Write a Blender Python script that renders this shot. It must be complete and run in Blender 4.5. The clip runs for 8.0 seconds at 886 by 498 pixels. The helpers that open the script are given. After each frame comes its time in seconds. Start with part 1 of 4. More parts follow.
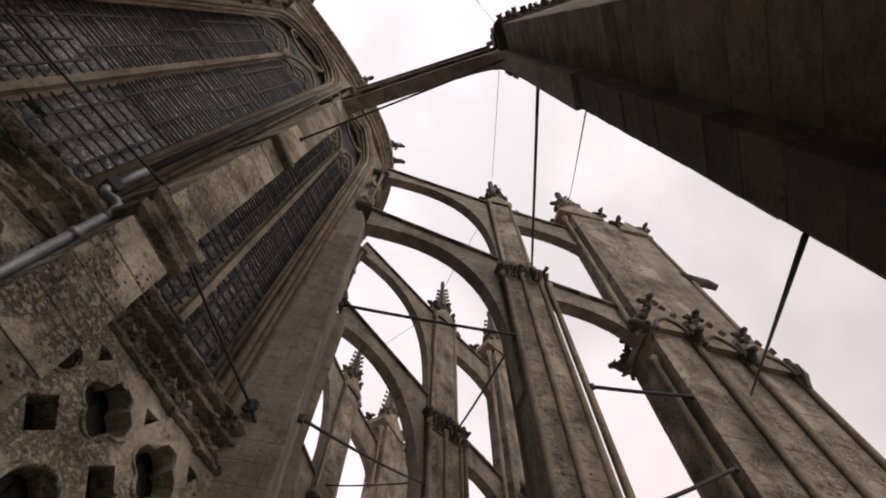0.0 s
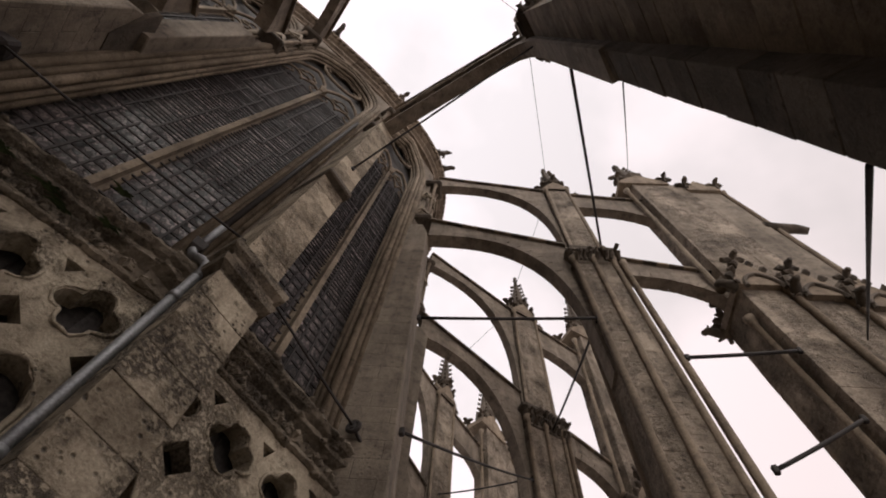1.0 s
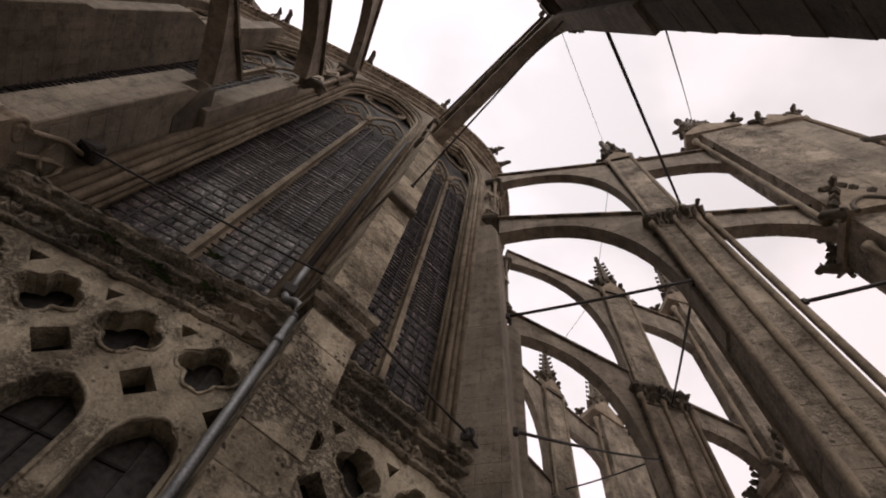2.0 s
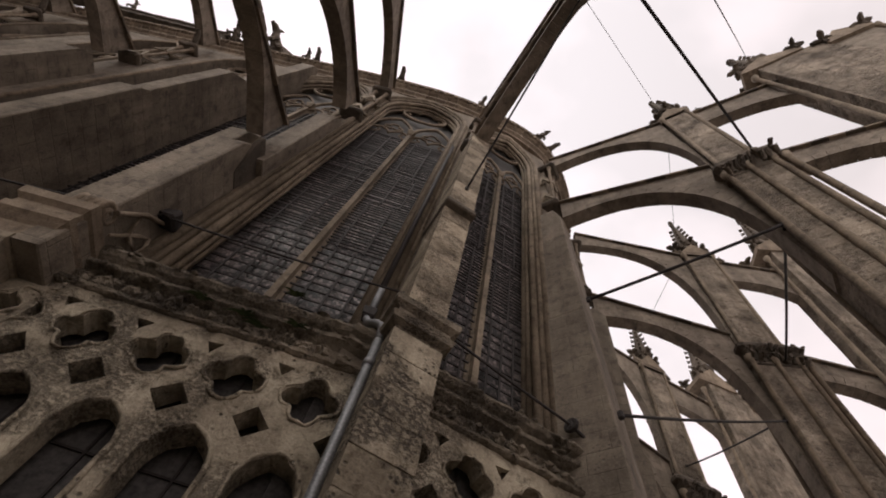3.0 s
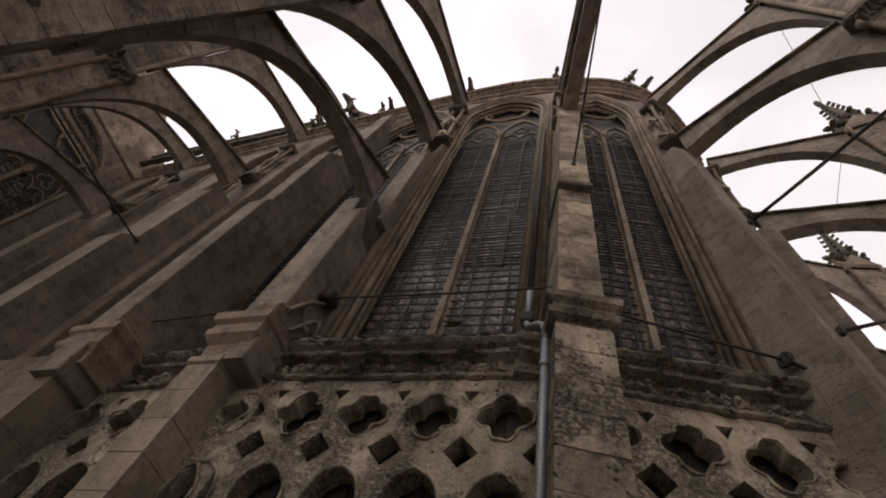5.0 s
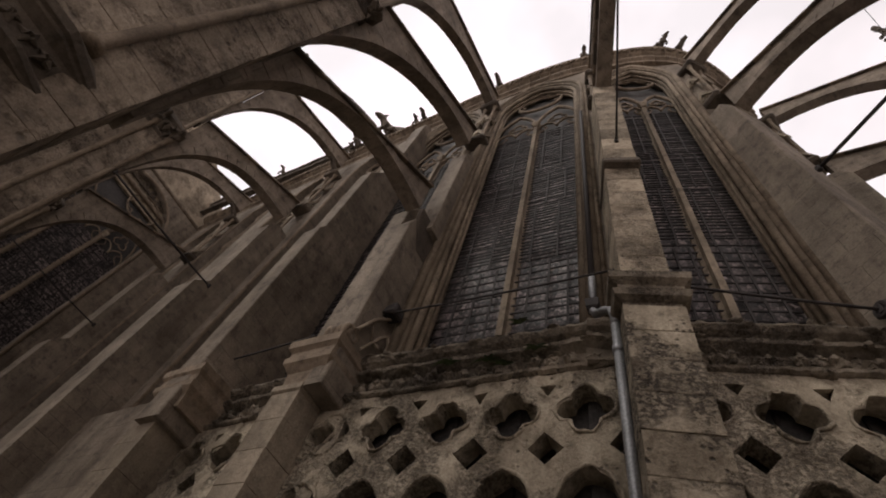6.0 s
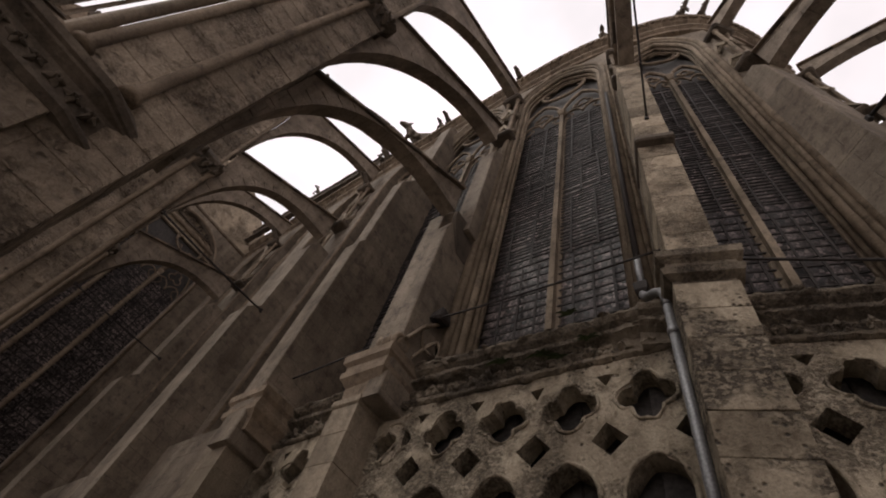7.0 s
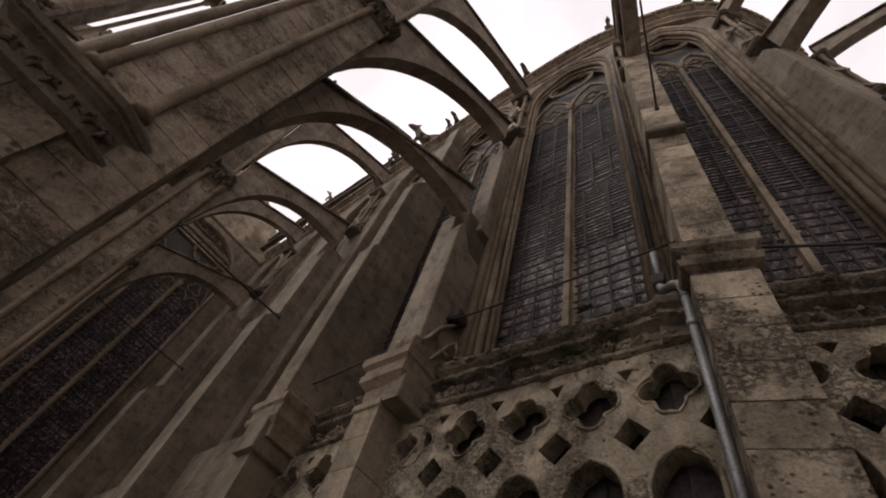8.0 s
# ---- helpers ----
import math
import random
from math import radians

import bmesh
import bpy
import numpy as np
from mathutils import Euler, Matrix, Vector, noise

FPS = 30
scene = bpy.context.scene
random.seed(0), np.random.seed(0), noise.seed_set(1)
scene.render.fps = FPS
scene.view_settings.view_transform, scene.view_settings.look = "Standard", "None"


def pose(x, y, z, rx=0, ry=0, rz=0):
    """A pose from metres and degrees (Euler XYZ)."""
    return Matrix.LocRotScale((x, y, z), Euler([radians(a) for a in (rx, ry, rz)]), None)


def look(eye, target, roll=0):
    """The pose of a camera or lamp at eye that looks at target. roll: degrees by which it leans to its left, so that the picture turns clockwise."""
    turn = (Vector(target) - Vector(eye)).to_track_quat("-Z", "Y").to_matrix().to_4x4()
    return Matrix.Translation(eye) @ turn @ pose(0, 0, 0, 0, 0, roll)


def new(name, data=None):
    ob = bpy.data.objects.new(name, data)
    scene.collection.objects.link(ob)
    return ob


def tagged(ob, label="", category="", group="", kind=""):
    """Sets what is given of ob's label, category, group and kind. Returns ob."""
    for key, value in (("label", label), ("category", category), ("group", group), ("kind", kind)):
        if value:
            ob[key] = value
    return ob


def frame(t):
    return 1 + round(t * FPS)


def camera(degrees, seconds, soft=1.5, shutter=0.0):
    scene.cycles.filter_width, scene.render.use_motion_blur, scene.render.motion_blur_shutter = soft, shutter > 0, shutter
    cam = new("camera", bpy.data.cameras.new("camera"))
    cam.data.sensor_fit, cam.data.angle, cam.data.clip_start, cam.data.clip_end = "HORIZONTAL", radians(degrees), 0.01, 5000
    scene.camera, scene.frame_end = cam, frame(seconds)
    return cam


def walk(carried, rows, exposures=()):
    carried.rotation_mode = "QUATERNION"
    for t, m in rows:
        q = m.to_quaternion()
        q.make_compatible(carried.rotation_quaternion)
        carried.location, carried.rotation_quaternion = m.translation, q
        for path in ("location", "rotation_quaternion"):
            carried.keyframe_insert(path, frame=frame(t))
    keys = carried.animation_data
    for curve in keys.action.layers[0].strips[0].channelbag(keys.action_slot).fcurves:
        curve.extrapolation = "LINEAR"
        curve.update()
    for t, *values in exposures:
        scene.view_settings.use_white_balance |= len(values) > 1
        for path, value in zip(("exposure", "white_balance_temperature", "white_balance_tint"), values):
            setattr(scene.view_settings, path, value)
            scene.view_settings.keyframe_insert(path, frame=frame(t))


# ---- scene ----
cam = camera(82.52, 8.0, soft=1.9)
ROWS = [
    (0.0, -0.139, 0.105, 1.868, 156.98, -0.67, 1.52),
    (0.5, -0.093, 0.058, 1.794, 156.93, -2.01, 7.76),
    (1.0, -0.07, 0.026, 1.726, 156.76, -3.35, 14.41),
    (1.5, -0.077, 0.02, 1.692, 156.46, -4.74, 21.88),
    (3.0, -0.092, 0.014, 1.689, 154.54, -8.04, 42.52),
    (3.5, -0.088, 0.008, 1.661, 153.79, -9.02, 48.94),
    (4.0, -0.063, 0.006, 1.64, 152.88, -9.89, 55.31),
    (4.5, -0.034, 0.004, 1.621, 151.76, -10.68, 62.43),
    (5.0, 0.001, 0.003, 1.603, 150.63, -11.32, 69.07),
    (6.5, 0.056, 0.004, 1.562, 147.85, -12.22, 84.61),
    (7.0, 0.075, 0.006, 1.555, 147.12, -12.29, 88.31),
    (7.5, 0.085, 0.015, 1.55, 146.72, -12.29, 90.5),
    (8.0, 0.088, 0.015, 1.553, 146.55, -12.31, 91.24),
]
walk(cam, [(t, pose(x, y, z, rx, ry, rz)) for t, x, y, z, rx, ry, rz in ROWS])

# ---- light ----
world = bpy.data.worlds.new("overcast_sky")
scene.world = world
world.use_nodes = True
wt = world.node_tree
wt.nodes.clear()
w_out = wt.nodes.new("ShaderNodeOutputWorld")
w_bg = wt.nodes.new("ShaderNodeBackground")
w_sky = wt.nodes.new("ShaderNodeTexSky")
w_sky.sky_type = "NISHITA"
w_sky.sun_disc = False
w_sky.sun_elevation, w_sky.sun_rotation = radians(53), radians(151)
w_sky.air_density, w_sky.dust_density = 1.5, 4.0
w_dim = wt.nodes.new("ShaderNodeMixRGB")
w_dim.blend_type, w_dim.inputs[0].default_value = "MULTIPLY", 1.0
w_dim.inputs[2].default_value = (0.10, 0.10, 0.10, 1)
w_co = wt.nodes.new("ShaderNodeTexCoord")
w_noise = wt.nodes.new("ShaderNodeTexNoise")
w_noise.inputs["Scale"].default_value, w_noise.inputs["Detail"].default_value = 1.7, 5.0
w_ramp = wt.nodes.new("ShaderNodeValToRGB")
w_ramp.color_ramp.elements[0].position, w_ramp.color_ramp.elements[0].color = 0.4, (0.81, 0.745, 0.755, 1)
w_ramp.color_ramp.elements[1].position, w_ramp.color_ramp.elements[1].color = 0.58, (1.09, 0.97, 0.995, 1)
w_mix = wt.nodes.new("ShaderNodeMixRGB")
w_mix.inputs[0].default_value = 0.9
wt.links.new(w_co.outputs["Generated"], w_noise.inputs["Vector"])
wt.links.new(w_noise.outputs["Fac"], w_ramp.inputs[0])
wt.links.new(w_sky.outputs[0], w_dim.inputs[1])
wt.links.new(w_dim.outputs[0], w_mix.inputs[1])
wt.links.new(w_ramp.outputs[0], w_mix.inputs[2])
w_dot = wt.nodes.new("ShaderNodeVectorMath")
w_dot.operation = "DOT_PRODUCT"
w_dot.inputs[1].default_value = (0.76, 0.65, 0.0)
w_grad = wt.nodes.new("ShaderNodeValToRGB")
w_grad.color_ramp.elements[0].position, w_grad.color_ramp.elements[0].color = 0.1, (1.03, 1.03, 1.03, 1)
w_grad.color_ramp.elements[1].position, w_grad.color_ramp.elements[1].color = 0.75, (0.80, 0.765, 0.742, 1)
w_fade = wt.nodes.new("ShaderNodeMixRGB")
w_fade.blend_type, w_fade.inputs[0].default_value = "MULTIPLY", 1.0
wt.links.new(w_co.outputs["Generated"], w_dot.inputs[0])
wt.links.new(w_dot.outputs["Value"], w_grad.inputs[0])
wt.links.new(w_mix.outputs[0], w_fade.inputs[1])
wt.links.new(w_grad.outputs[0], w_fade.inputs[2])
wt.links.new(w_fade.outputs[0], w_bg.inputs["Color"])
w_bg.inputs["Strength"].default_value = 1.25
wt.links.new(w_bg.outputs[0], w_out.inputs[0])
sun = new("sun", bpy.data.lights.new("sun", "SUN"))
sun.data.energy, sun.data.angle, sun.data.color = 1.15, radians(25), (1.0, 0.96, 0.9)
sun.matrix_world = look((12, -22, 34), (0, 0, 0))


# ---- materials ----
def node_mat(name):
    m = bpy.data.materials.new(name)
    m.use_nodes = True
    t = m.node_tree
    t.nodes.clear()
    out, b = t.nodes.new("ShaderNodeOutputMaterial"), t.nodes.new("ShaderNodeBsdfPrincipled")
    t.links.new(b.outputs[0], out.inputs[0])
    return m, t, b


def tex(t, kind, scale, vec, **inputs):
    n = t.nodes.new(kind)
    n.inputs["Scale"].default_value = scale
    for k, v in inputs.items():
        n.inputs[k].default_value = v
    t.links.new(vec, n.inputs["Vector"])
    return n


def ramp(t, src, *stops):
    r = t.nodes.new("ShaderNodeValToRGB")
    els = r.color_ramp.elements
    while len(els) < len(stops):
        els.new(0.5)
    for e, (p, c) in zip(els, stops):
        e.position, e.color = p, (*c, 1) if len(c) == 3 else (c[0], c[0], c[0], 1)
    t.links.new(src, r.inputs[0])
    return r.outputs[0]


def mixed(t, mode, fac, a, b):
    m = t.nodes.new("ShaderNodeMixRGB")
    m.blend_type = mode
    for socket, v in zip(m.inputs, (fac, a, b)):
        if isinstance(v, bpy.types.NodeSocket):
            t.links.new(v, socket)
        else:
            socket.default_value = v if not isinstance(v, tuple) else (*v, 1)
    return m.outputs[0]


def stone(name, dark, light, lichen, joints=0.0, pits=0.5, rough_scale=1.0, streak=0.4, erode=0.0, tone=0.3, bed=1.0):
    """Weathered limestone: blotches, rain streaks, black crust, pits, and, with joints, coursed ashlar."""
    dark, light, lichen = (tuple(1.07 * (0.95 * v + 0.05 * (0.3 * c[0] + 0.6 * c[1] + 0.1 * c[2])) for v in c) for c in (dark, light, lichen))
    m, t, b = node_mat(name)
    co = t.nodes.new("ShaderNodeTexCoord")
    geo = t.nodes.new("ShaderNodeNewGeometry")
    info = t.nodes.new("ShaderNodeObjectInfo")
    shift = t.nodes.new("ShaderNodeVectorMath")
    shift.operation = "MULTIPLY_ADD"
    t.links.new(info.outputs["Random"], shift.inputs[0])
    shift.inputs[1].default_value = (17, 31, 23)
    t.links.new(geo.outputs["Position"], shift.inputs[2])
    p = geo.outputs["Position"] if joints or tone < 0.2 else shift.outputs[0]
    big = tex(t, "ShaderNodeTexNoise", 0.55, p, Detail=7.0, Roughness=0.62)
    mid = tex(t, "ShaderNodeTexNoise", 3.2, p, Detail=8.0, Roughness=0.68)
    fine = tex(t, "ShaderNodeTexNoise", 26.0, p, Detail=6.0, Roughness=0.7)
    col = ramp(t, big.outputs["Fac"], (0.3, dark), (0.68, light))
    col = mixed(t, "MIX", ramp(t, mid.outputs["Fac"], (0.5, (0.0,)), (0.68, (0.75,))), col, lichen)
    # rain streaks: noise drawn out along the vertical
    mp = t.nodes.new("ShaderNodeMapping")
    mp.inputs["Scale"].default_value = (2.4, 2.4, 0.16)
    t.links.new(p, mp.inputs["Vector"])
    st = tex(t, "ShaderNodeTexNoise", 1.0, mp.outputs[0], Detail=6.0, Roughness=0.6)
    col = mixed(t, "MULTIPLY", streak, col, ramp(t, st.outputs["Fac"], (0.35, (0.28, 0.25, 0.22)), (0.62, (1.0, 1.0, 1.0))))
    col = mixed(t, "MULTIPLY", 0.55, col, ramp(t, fine.outputs["Fac"], (0.3, (0.45, 0.43, 0.4)), (0.65, (1.1, 1.1, 1.1))))
    pit = tex(t, "ShaderNodeTexVoronoi", 9.0 * rough_scale, p)
    pitmask = tex(t, "ShaderNodeTexNoise", 1.3, p, Detail=3.0)
    pm = mixed(t, "MULTIPLY", 1.0, ramp(t, pit.outputs["Distance"], (0.1, (1.0,)), (0.28, (0.0,))), ramp(t, pitmask.outputs["Fac"], (0.48, (0.0,)), (0.6, (1.0,))))
    col = mixed(t, "MIX", mixed(t, "MULTIPLY", 1.0, pm, (pits, pits, pits)), col, (0.035, 0.03, 0.026))
    height = mixed(t, "ADD", 0.5, mid.outputs["Fac"], fine.outputs["Fac"])
    if erode:
        # crumbled beds: ragged hollows drawn out along the bedding, gathered in patches
        mp2 = t.nodes.new("ShaderNodeMapping")
        mp2.inputs["Scale"].default_value = (15.0 * bed, 15.0 * bed, 21.0 * bed)
        t.links.new(p, mp2.inputs["Vector"])
        beds = tex(t, "ShaderNodeTexNoise", 1.0, mp2.outputs[0], Detail=7.0, Roughness=0.7, Distortion=0.15)
        patch = tex(t, "ShaderNodeTexNoise", 0.95, p, Detail=4.0, Roughness=0.6)
        hollow = mixed(t, "MULTIPLY", 1.0, ramp(t, beds.outputs["Fac"], (0.46, (1.0,)), (0.54, (0.0,))), ramp(t, patch.outputs["Fac"], (0.46, (0.0,)), (0.54, (1.0,))))
        col = mixed(t, "MIX", mixed(t, "MULTIPLY", 1.0, hollow, (erode, erode, erode)), col, (0.06, 0.048, 0.037))
        height = mixed(t, "SUBTRACT", 1.0, height, hollow)
        crust = tex(t, "ShaderNodeTexNoise", 1.6, p, Detail=7.0, Roughness=0.7)
        col = mixed(t, "MULTIPLY", 0.75, col, ramp(t, crust.outputs["Fac"], (0.36, (0.25, 0.22, 0.19)), (0.5, (1.0, 1.0, 1.0))))
    height = mixed(t, "SUBTRACT", pits, height, pm)
    if joints:
        br = t.nodes.new("ShaderNodeTexBrick")
        sep = t.nodes.new("ShaderNodeSeparateXYZ")
        com = t.nodes.new("ShaderNodeCombineXYZ")
        add = t.nodes.new("ShaderNodeMath")
        t.links.new(co.outputs["Object"], sep.inputs[0])
        t.links.new(sep.outputs[0], add.inputs[0])
        t.links.new(sep.outputs[1], add.inputs[1])
        t.links.new(add.outputs[0], com.inputs[0])
        t.links.new(sep.outputs[2], com.inputs[1])
        t.links.new(com.outputs[0], br.inputs["Vector"])
        br.inputs["Scale"].default_value = 1.0
        br.inputs["Brick Width"].default_value, br.inputs["Row Height"].default_value = joints * 2.1, joints
        br.inputs["Mortar Size"].default_value, br.inputs["Mortar Smooth"].default_value = 0.011, 0.6
        br.inputs["Color1"].default_value, br.inputs["Color2"].default_value = (0.72, 0.7, 0.68, 1), (1.1, 1.08, 1.05, 1)
        br.inputs["Mortar"].default_value = (0.5, 0.47, 0.44, 1)
        col = mixed(t, "MULTIPLY", 0.45, col, br.outputs["Color"])
        height = mixed(t, "SUBTRACT", 0.6, height, br.outputs["Fac"])
    else:
        tone = ramp(t, info.outputs["Random"], (0.0, (1.1 - tone, 1.08 - tone, 1.05 - tone)), (1.0, (1.1, 1.08, 1.05)))
        col = mixed(t, "MULTIPLY", 1.0, col, tone)
    bump = t.nodes.new("ShaderNodeBump")
    bump.inputs["Strength"].default_value, bump.inputs["Distance"].default_value = 0.8, 0.06 if erode else 0.035
    t.links.new(height, bump.inputs["Height"])
    t.links.new(bump.outputs[0], b.inputs["Normal"])
    t.links.new(col, b.inputs["Base Color"])
    b.inputs["Roughness"].default_value = 0.9
    b.inputs["Specular IOR Level"].default_value = 0.25
    return m


def plain(name, a, c, rough, metal=0.0, scale=30.0, bump=0.2):
    m, t, b = node_mat(name)
    geo = t.nodes.new("ShaderNodeNewGeometry")
    n1 = tex(t, "ShaderNodeTexNoise", scale, geo.outputs["Position"], Detail=6.0, Roughness=0.65)
    n2 = tex(t, "ShaderNodeTexNoise", scale * 0.08, geo.outputs["Position"], Detail=4.0)
    col = ramp(t, n1.outputs["Fac"], (0.35, a), (0.65, c))
    col = mixed(t, "MULTIPLY", 0.5, col, ramp(t, n2.outputs["Fac"], (0.35, (0.55, 0.55, 0.55)), (0.65, (1.15, 1.15, 1.15))))
    bp = t.nodes.new("ShaderNodeBump")
    bp.inputs["Strength"].default_value, bp.inputs["Distance"].default_value = bump, 0.01
    t.links.new(n1.outputs["Fac"], bp.inputs["Height"])
    t.links.new(bp.outputs[0], b.inputs["Normal"])
    t.links.new(col, b.inputs["Base Color"])
    b.inputs["Roughness"].default_value, b.inputs["Metallic"].default_value = rough, metal
    return m


def leaded(name):
    """Old window glass seen from outside: small quarries, dull, each tilted a little, so that the sky glints unevenly;
    pale sky glints are also put into their colour.
    """
    m, t, b = node_mat(name)
    co = t.nodes.new("ShaderNodeTexCoord")
    mp = t.nodes.new("ShaderNodeMapping")
    mp.inputs["Scale"].default_value = (11.0, 11.0, 9.0)
    t.links.new(co.outputs["Object"], mp.inputs["Vector"])
    v = tex(t, "ShaderNodeTexVoronoi", 1.0, mp.outputs[0])
    ed = t.nodes.new("ShaderNodeTexVoronoi")
    ed.feature = "DISTANCE_TO_EDGE"
    ed.inputs["Scale"].default_value = 1.0
    t.links.new(mp.outputs[0], ed.inputs["Vector"])
    patch = tex(t, "ShaderNodeTexNoise", 1.1, co.outputs["Object"], Detail=4.0)
    # pale pinkish end stands for sky reflected in some quarries
    col = ramp(t, v.outputs["Color"], (0.2, (0.026, 0.0225, 0.02)), (0.8, (0.30, 0.25, 0.238)))
    col = mixed(t, "MULTIPLY", 0.8, col, ramp(t, patch.outputs["Fac"], (0.38, (0.3, 0.3, 0.3)), (0.65, (1.25, 1.22, 1.2))))
    lead = ramp(t, ed.outputs["Distance"], (0.03, (0.0,)), (0.09, (1.0,)))
    col = mixed(t, "MULTIPLY", 1.0, col, mixed(t, "MIX", lead, (0.25, 0.24, 0.23), (1.0, 1.0, 1.0)))
    bp = t.nodes.new("ShaderNodeBump")
    bp.inputs["Strength"].default_value, bp.inputs["Distance"].default_value = 0.8, 0.02
    t.links.new(mixed(t, "ADD", 0.5, v.outputs["Color"], lead), bp.inputs["Height"])
    t.links.new(bp.outputs[0], b.inputs["Normal"])
    t.links.new(col, b.inputs["Base Color"])
    b.inputs["Roughness"].default_value = 0.45
    b.inputs["Specular IOR Level"].default_value = 0.27
    return m


ASHLAR = stone("weathered_ashlar", (0.138, 0.113, 0.085), (0.3, 0.25, 0.192), (0.085, 0.07, 0.055), joints=0.42, pits=0.35)
PALE = stone("pale_limestone", (0.3, 0.247, 0.178), (0.58, 0.492, 0.37), (0.24, 0.192, 0.138), pits=0.8, streak=0.12, erode=0.3, bed=0.8)
MOULD = stone("moulded_limestone", (0.14, 0.108, 0.078), (0.34, 0.272, 0.2), (0.09, 0.07, 0.053), pits=0.25)
CRUST = stone("black_crusted_stone", (0.062, 0.052, 0.042), (0.185, 0.152, 0.118), (0.045, 0.038, 0.031), pits=0.5)
FLYER = stone("flyer_limestone", (0.17, 0.138, 0.106), (0.36, 0.30, 0.236), (0.10, 0.082, 0.064), joints=0.38, pits=0.2)
BLOCK = stone("pier_limestone", (0.18, 0.148, 0.114), (0.46, 0.388, 0.305), (0.125, 0.102, 0.08), pits=0.7, rough_scale=0.6, streak=0.55, erode=0.3, tone=0.14, bed=0.55)
JAMB = stone("ochre_limestone", (0.15, 0.12, 0.087), (0.38, 0.315, 0.235), (0.095, 0.077, 0.058), pits=0.25, streak=0.5)
SMOOTH = stone("smooth_pale_limestone", (0.16, 0.132, 0.097), (0.36, 0.305, 0.23), (0.12, 0.098, 0.073), pits=0.3, streak=0.4, tone=0.14)
FRIEZE = stone("worn_frieze_stone", (0.095, 0.08, 0.06), (0.28, 0.236, 0.178), (0.06, 0.05, 0.039), pits=0.7, erode=0.6, tone=0.14)
TRIFOR = stone("pitted_limestone", (0.2, 0.167, 0.12), (0.51, 0.448, 0.342), (0.155, 0.128, 0.092), pits=0.8, streak=0.35, erode=0.6, tone=0.14)
PITTED = stone("crumbling_limestone", (0.185, 0.153, 0.109), (0.5, 0.435, 0.33), (0.15, 0.122, 0.088), pits=0.9, streak=0.35, erode=0.92, bed=0.8)
IRON = plain("rusted_iron", (0.013, 0.011, 0.01), (0.036, 0.026, 0.021), 0.8, 0.1)
ZINC = plain("weathered_zinc", (0.17, 0.172, 0.175), (0.30, 0.30, 0.30), 0.55, 0.6)
GLASS = leaded("leaded_glass")
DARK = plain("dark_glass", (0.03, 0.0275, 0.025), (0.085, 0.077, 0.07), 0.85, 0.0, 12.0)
BOUNCE_SLABS = plain("terrace_slabs", (0.2, 0.175, 0.145), (0.32, 0.28, 0.235), 0.85, 0.0, 5.0)
LEAF = plain("fern_leaf", (0.03, 0.045, 0.015), (0.07, 0.1, 0.03), 0.7)


# ---- mesh helpers ----
ROUND = {"corner_roll", "detached_shaft", "shaft_roll", "upper_roll", "strip_shaft", "bar", "bend", "lower_pipe", "upper_pipe", "collar", "arch_moulding", "oculus", "quatrefoil", "trefoil", "light_head", "foil_moulding", "lancet_moulding", "gargoyle", "scroll", "broken_carving"}


def part(name, bm, mat, parent=None, label="", m=None):
    me = bpy.data.meshes.new(name)
    bm.normal_update()
    bm.to_mesh(me)
    bm.free()
    me.materials.append(mat)
    if name in ROUND:
        me.polygons.foreach_set("use_smooth", [True] * len(me.polygons))
    return link(name, me, parent, label, m)


def link(name, me, parent=None, label="", m=None):
    ob = new(name, me)
    if parent is not None:
        ob.parent = parent
    if m is not None:
        ob.matrix_basis = m
    return tagged(ob, label)


def thing(name, m, label, category, group="", kind=""):
    ob = new(name)
    ob.empty_display_size = 0.3
    ob.matrix_basis = m
    return tagged(ob, label, category, group, kind)


def box(bm, x0, x1, y0, y1, z0, z1, c=0.0):
    """A box whose upright edges and top are chamfered by c."""
    if c <= 0:
        ring = [(x0, y0), (x1, y0), (x1, y1), (x0, y1)]
        levels = [(z0, 0), (z1, 0)]
    else:
        ring = [(x0 + c, y0), (x1 - c, y0), (x1, y0 + c), (x1, y1 - c), (x1 - c, y1), (x0 + c, y1), (x0, y1 - c), (x0, y0 + c)]
        levels = [(z0, c), (z0 + c, 0), (z1 - c, 0), (z1, c)]
    cx, cy = (x0 + x1) / 2, (y0 + y1) / 2
    rows = []
    for z, inset in levels:
        row = []
        for x, y in ring:
            fx = 1 - inset / max(abs(x1 - x0) / 2, 1e-6)
            fy = 1 - inset / max(abs(y1 - y0) / 2, 1e-6)
            row.append(bm.verts.new((cx + (x - cx) * fx, cy + (y - cy) * fy, z)))
        rows.append(row)
    n = len(ring)
    for a, b in zip(rows, rows[1:]):
        for i in range(n):
            bm.faces.new((a[i], a[(i + 1) % n], b[(i + 1) % n], b[i]))
    bm.faces.new(rows[0][::-1])
    bm.faces.new(rows[-1])


def loft(bm, rings, caps=True, closed=True):
    rows = [[bm.verts.new(p) for p in r] for r in rings]
    n = len(rows[0])
    for a, b in zip(rows, rows[1:]):
        for i in range(n if closed else n - 1):
            bm.faces.new((a[i], a[(i + 1) % n], b[(i + 1) % n], b[i]))
    if caps:
        bm.faces.new(rows[0][::-1])
        bm.faces.new(rows[-1])


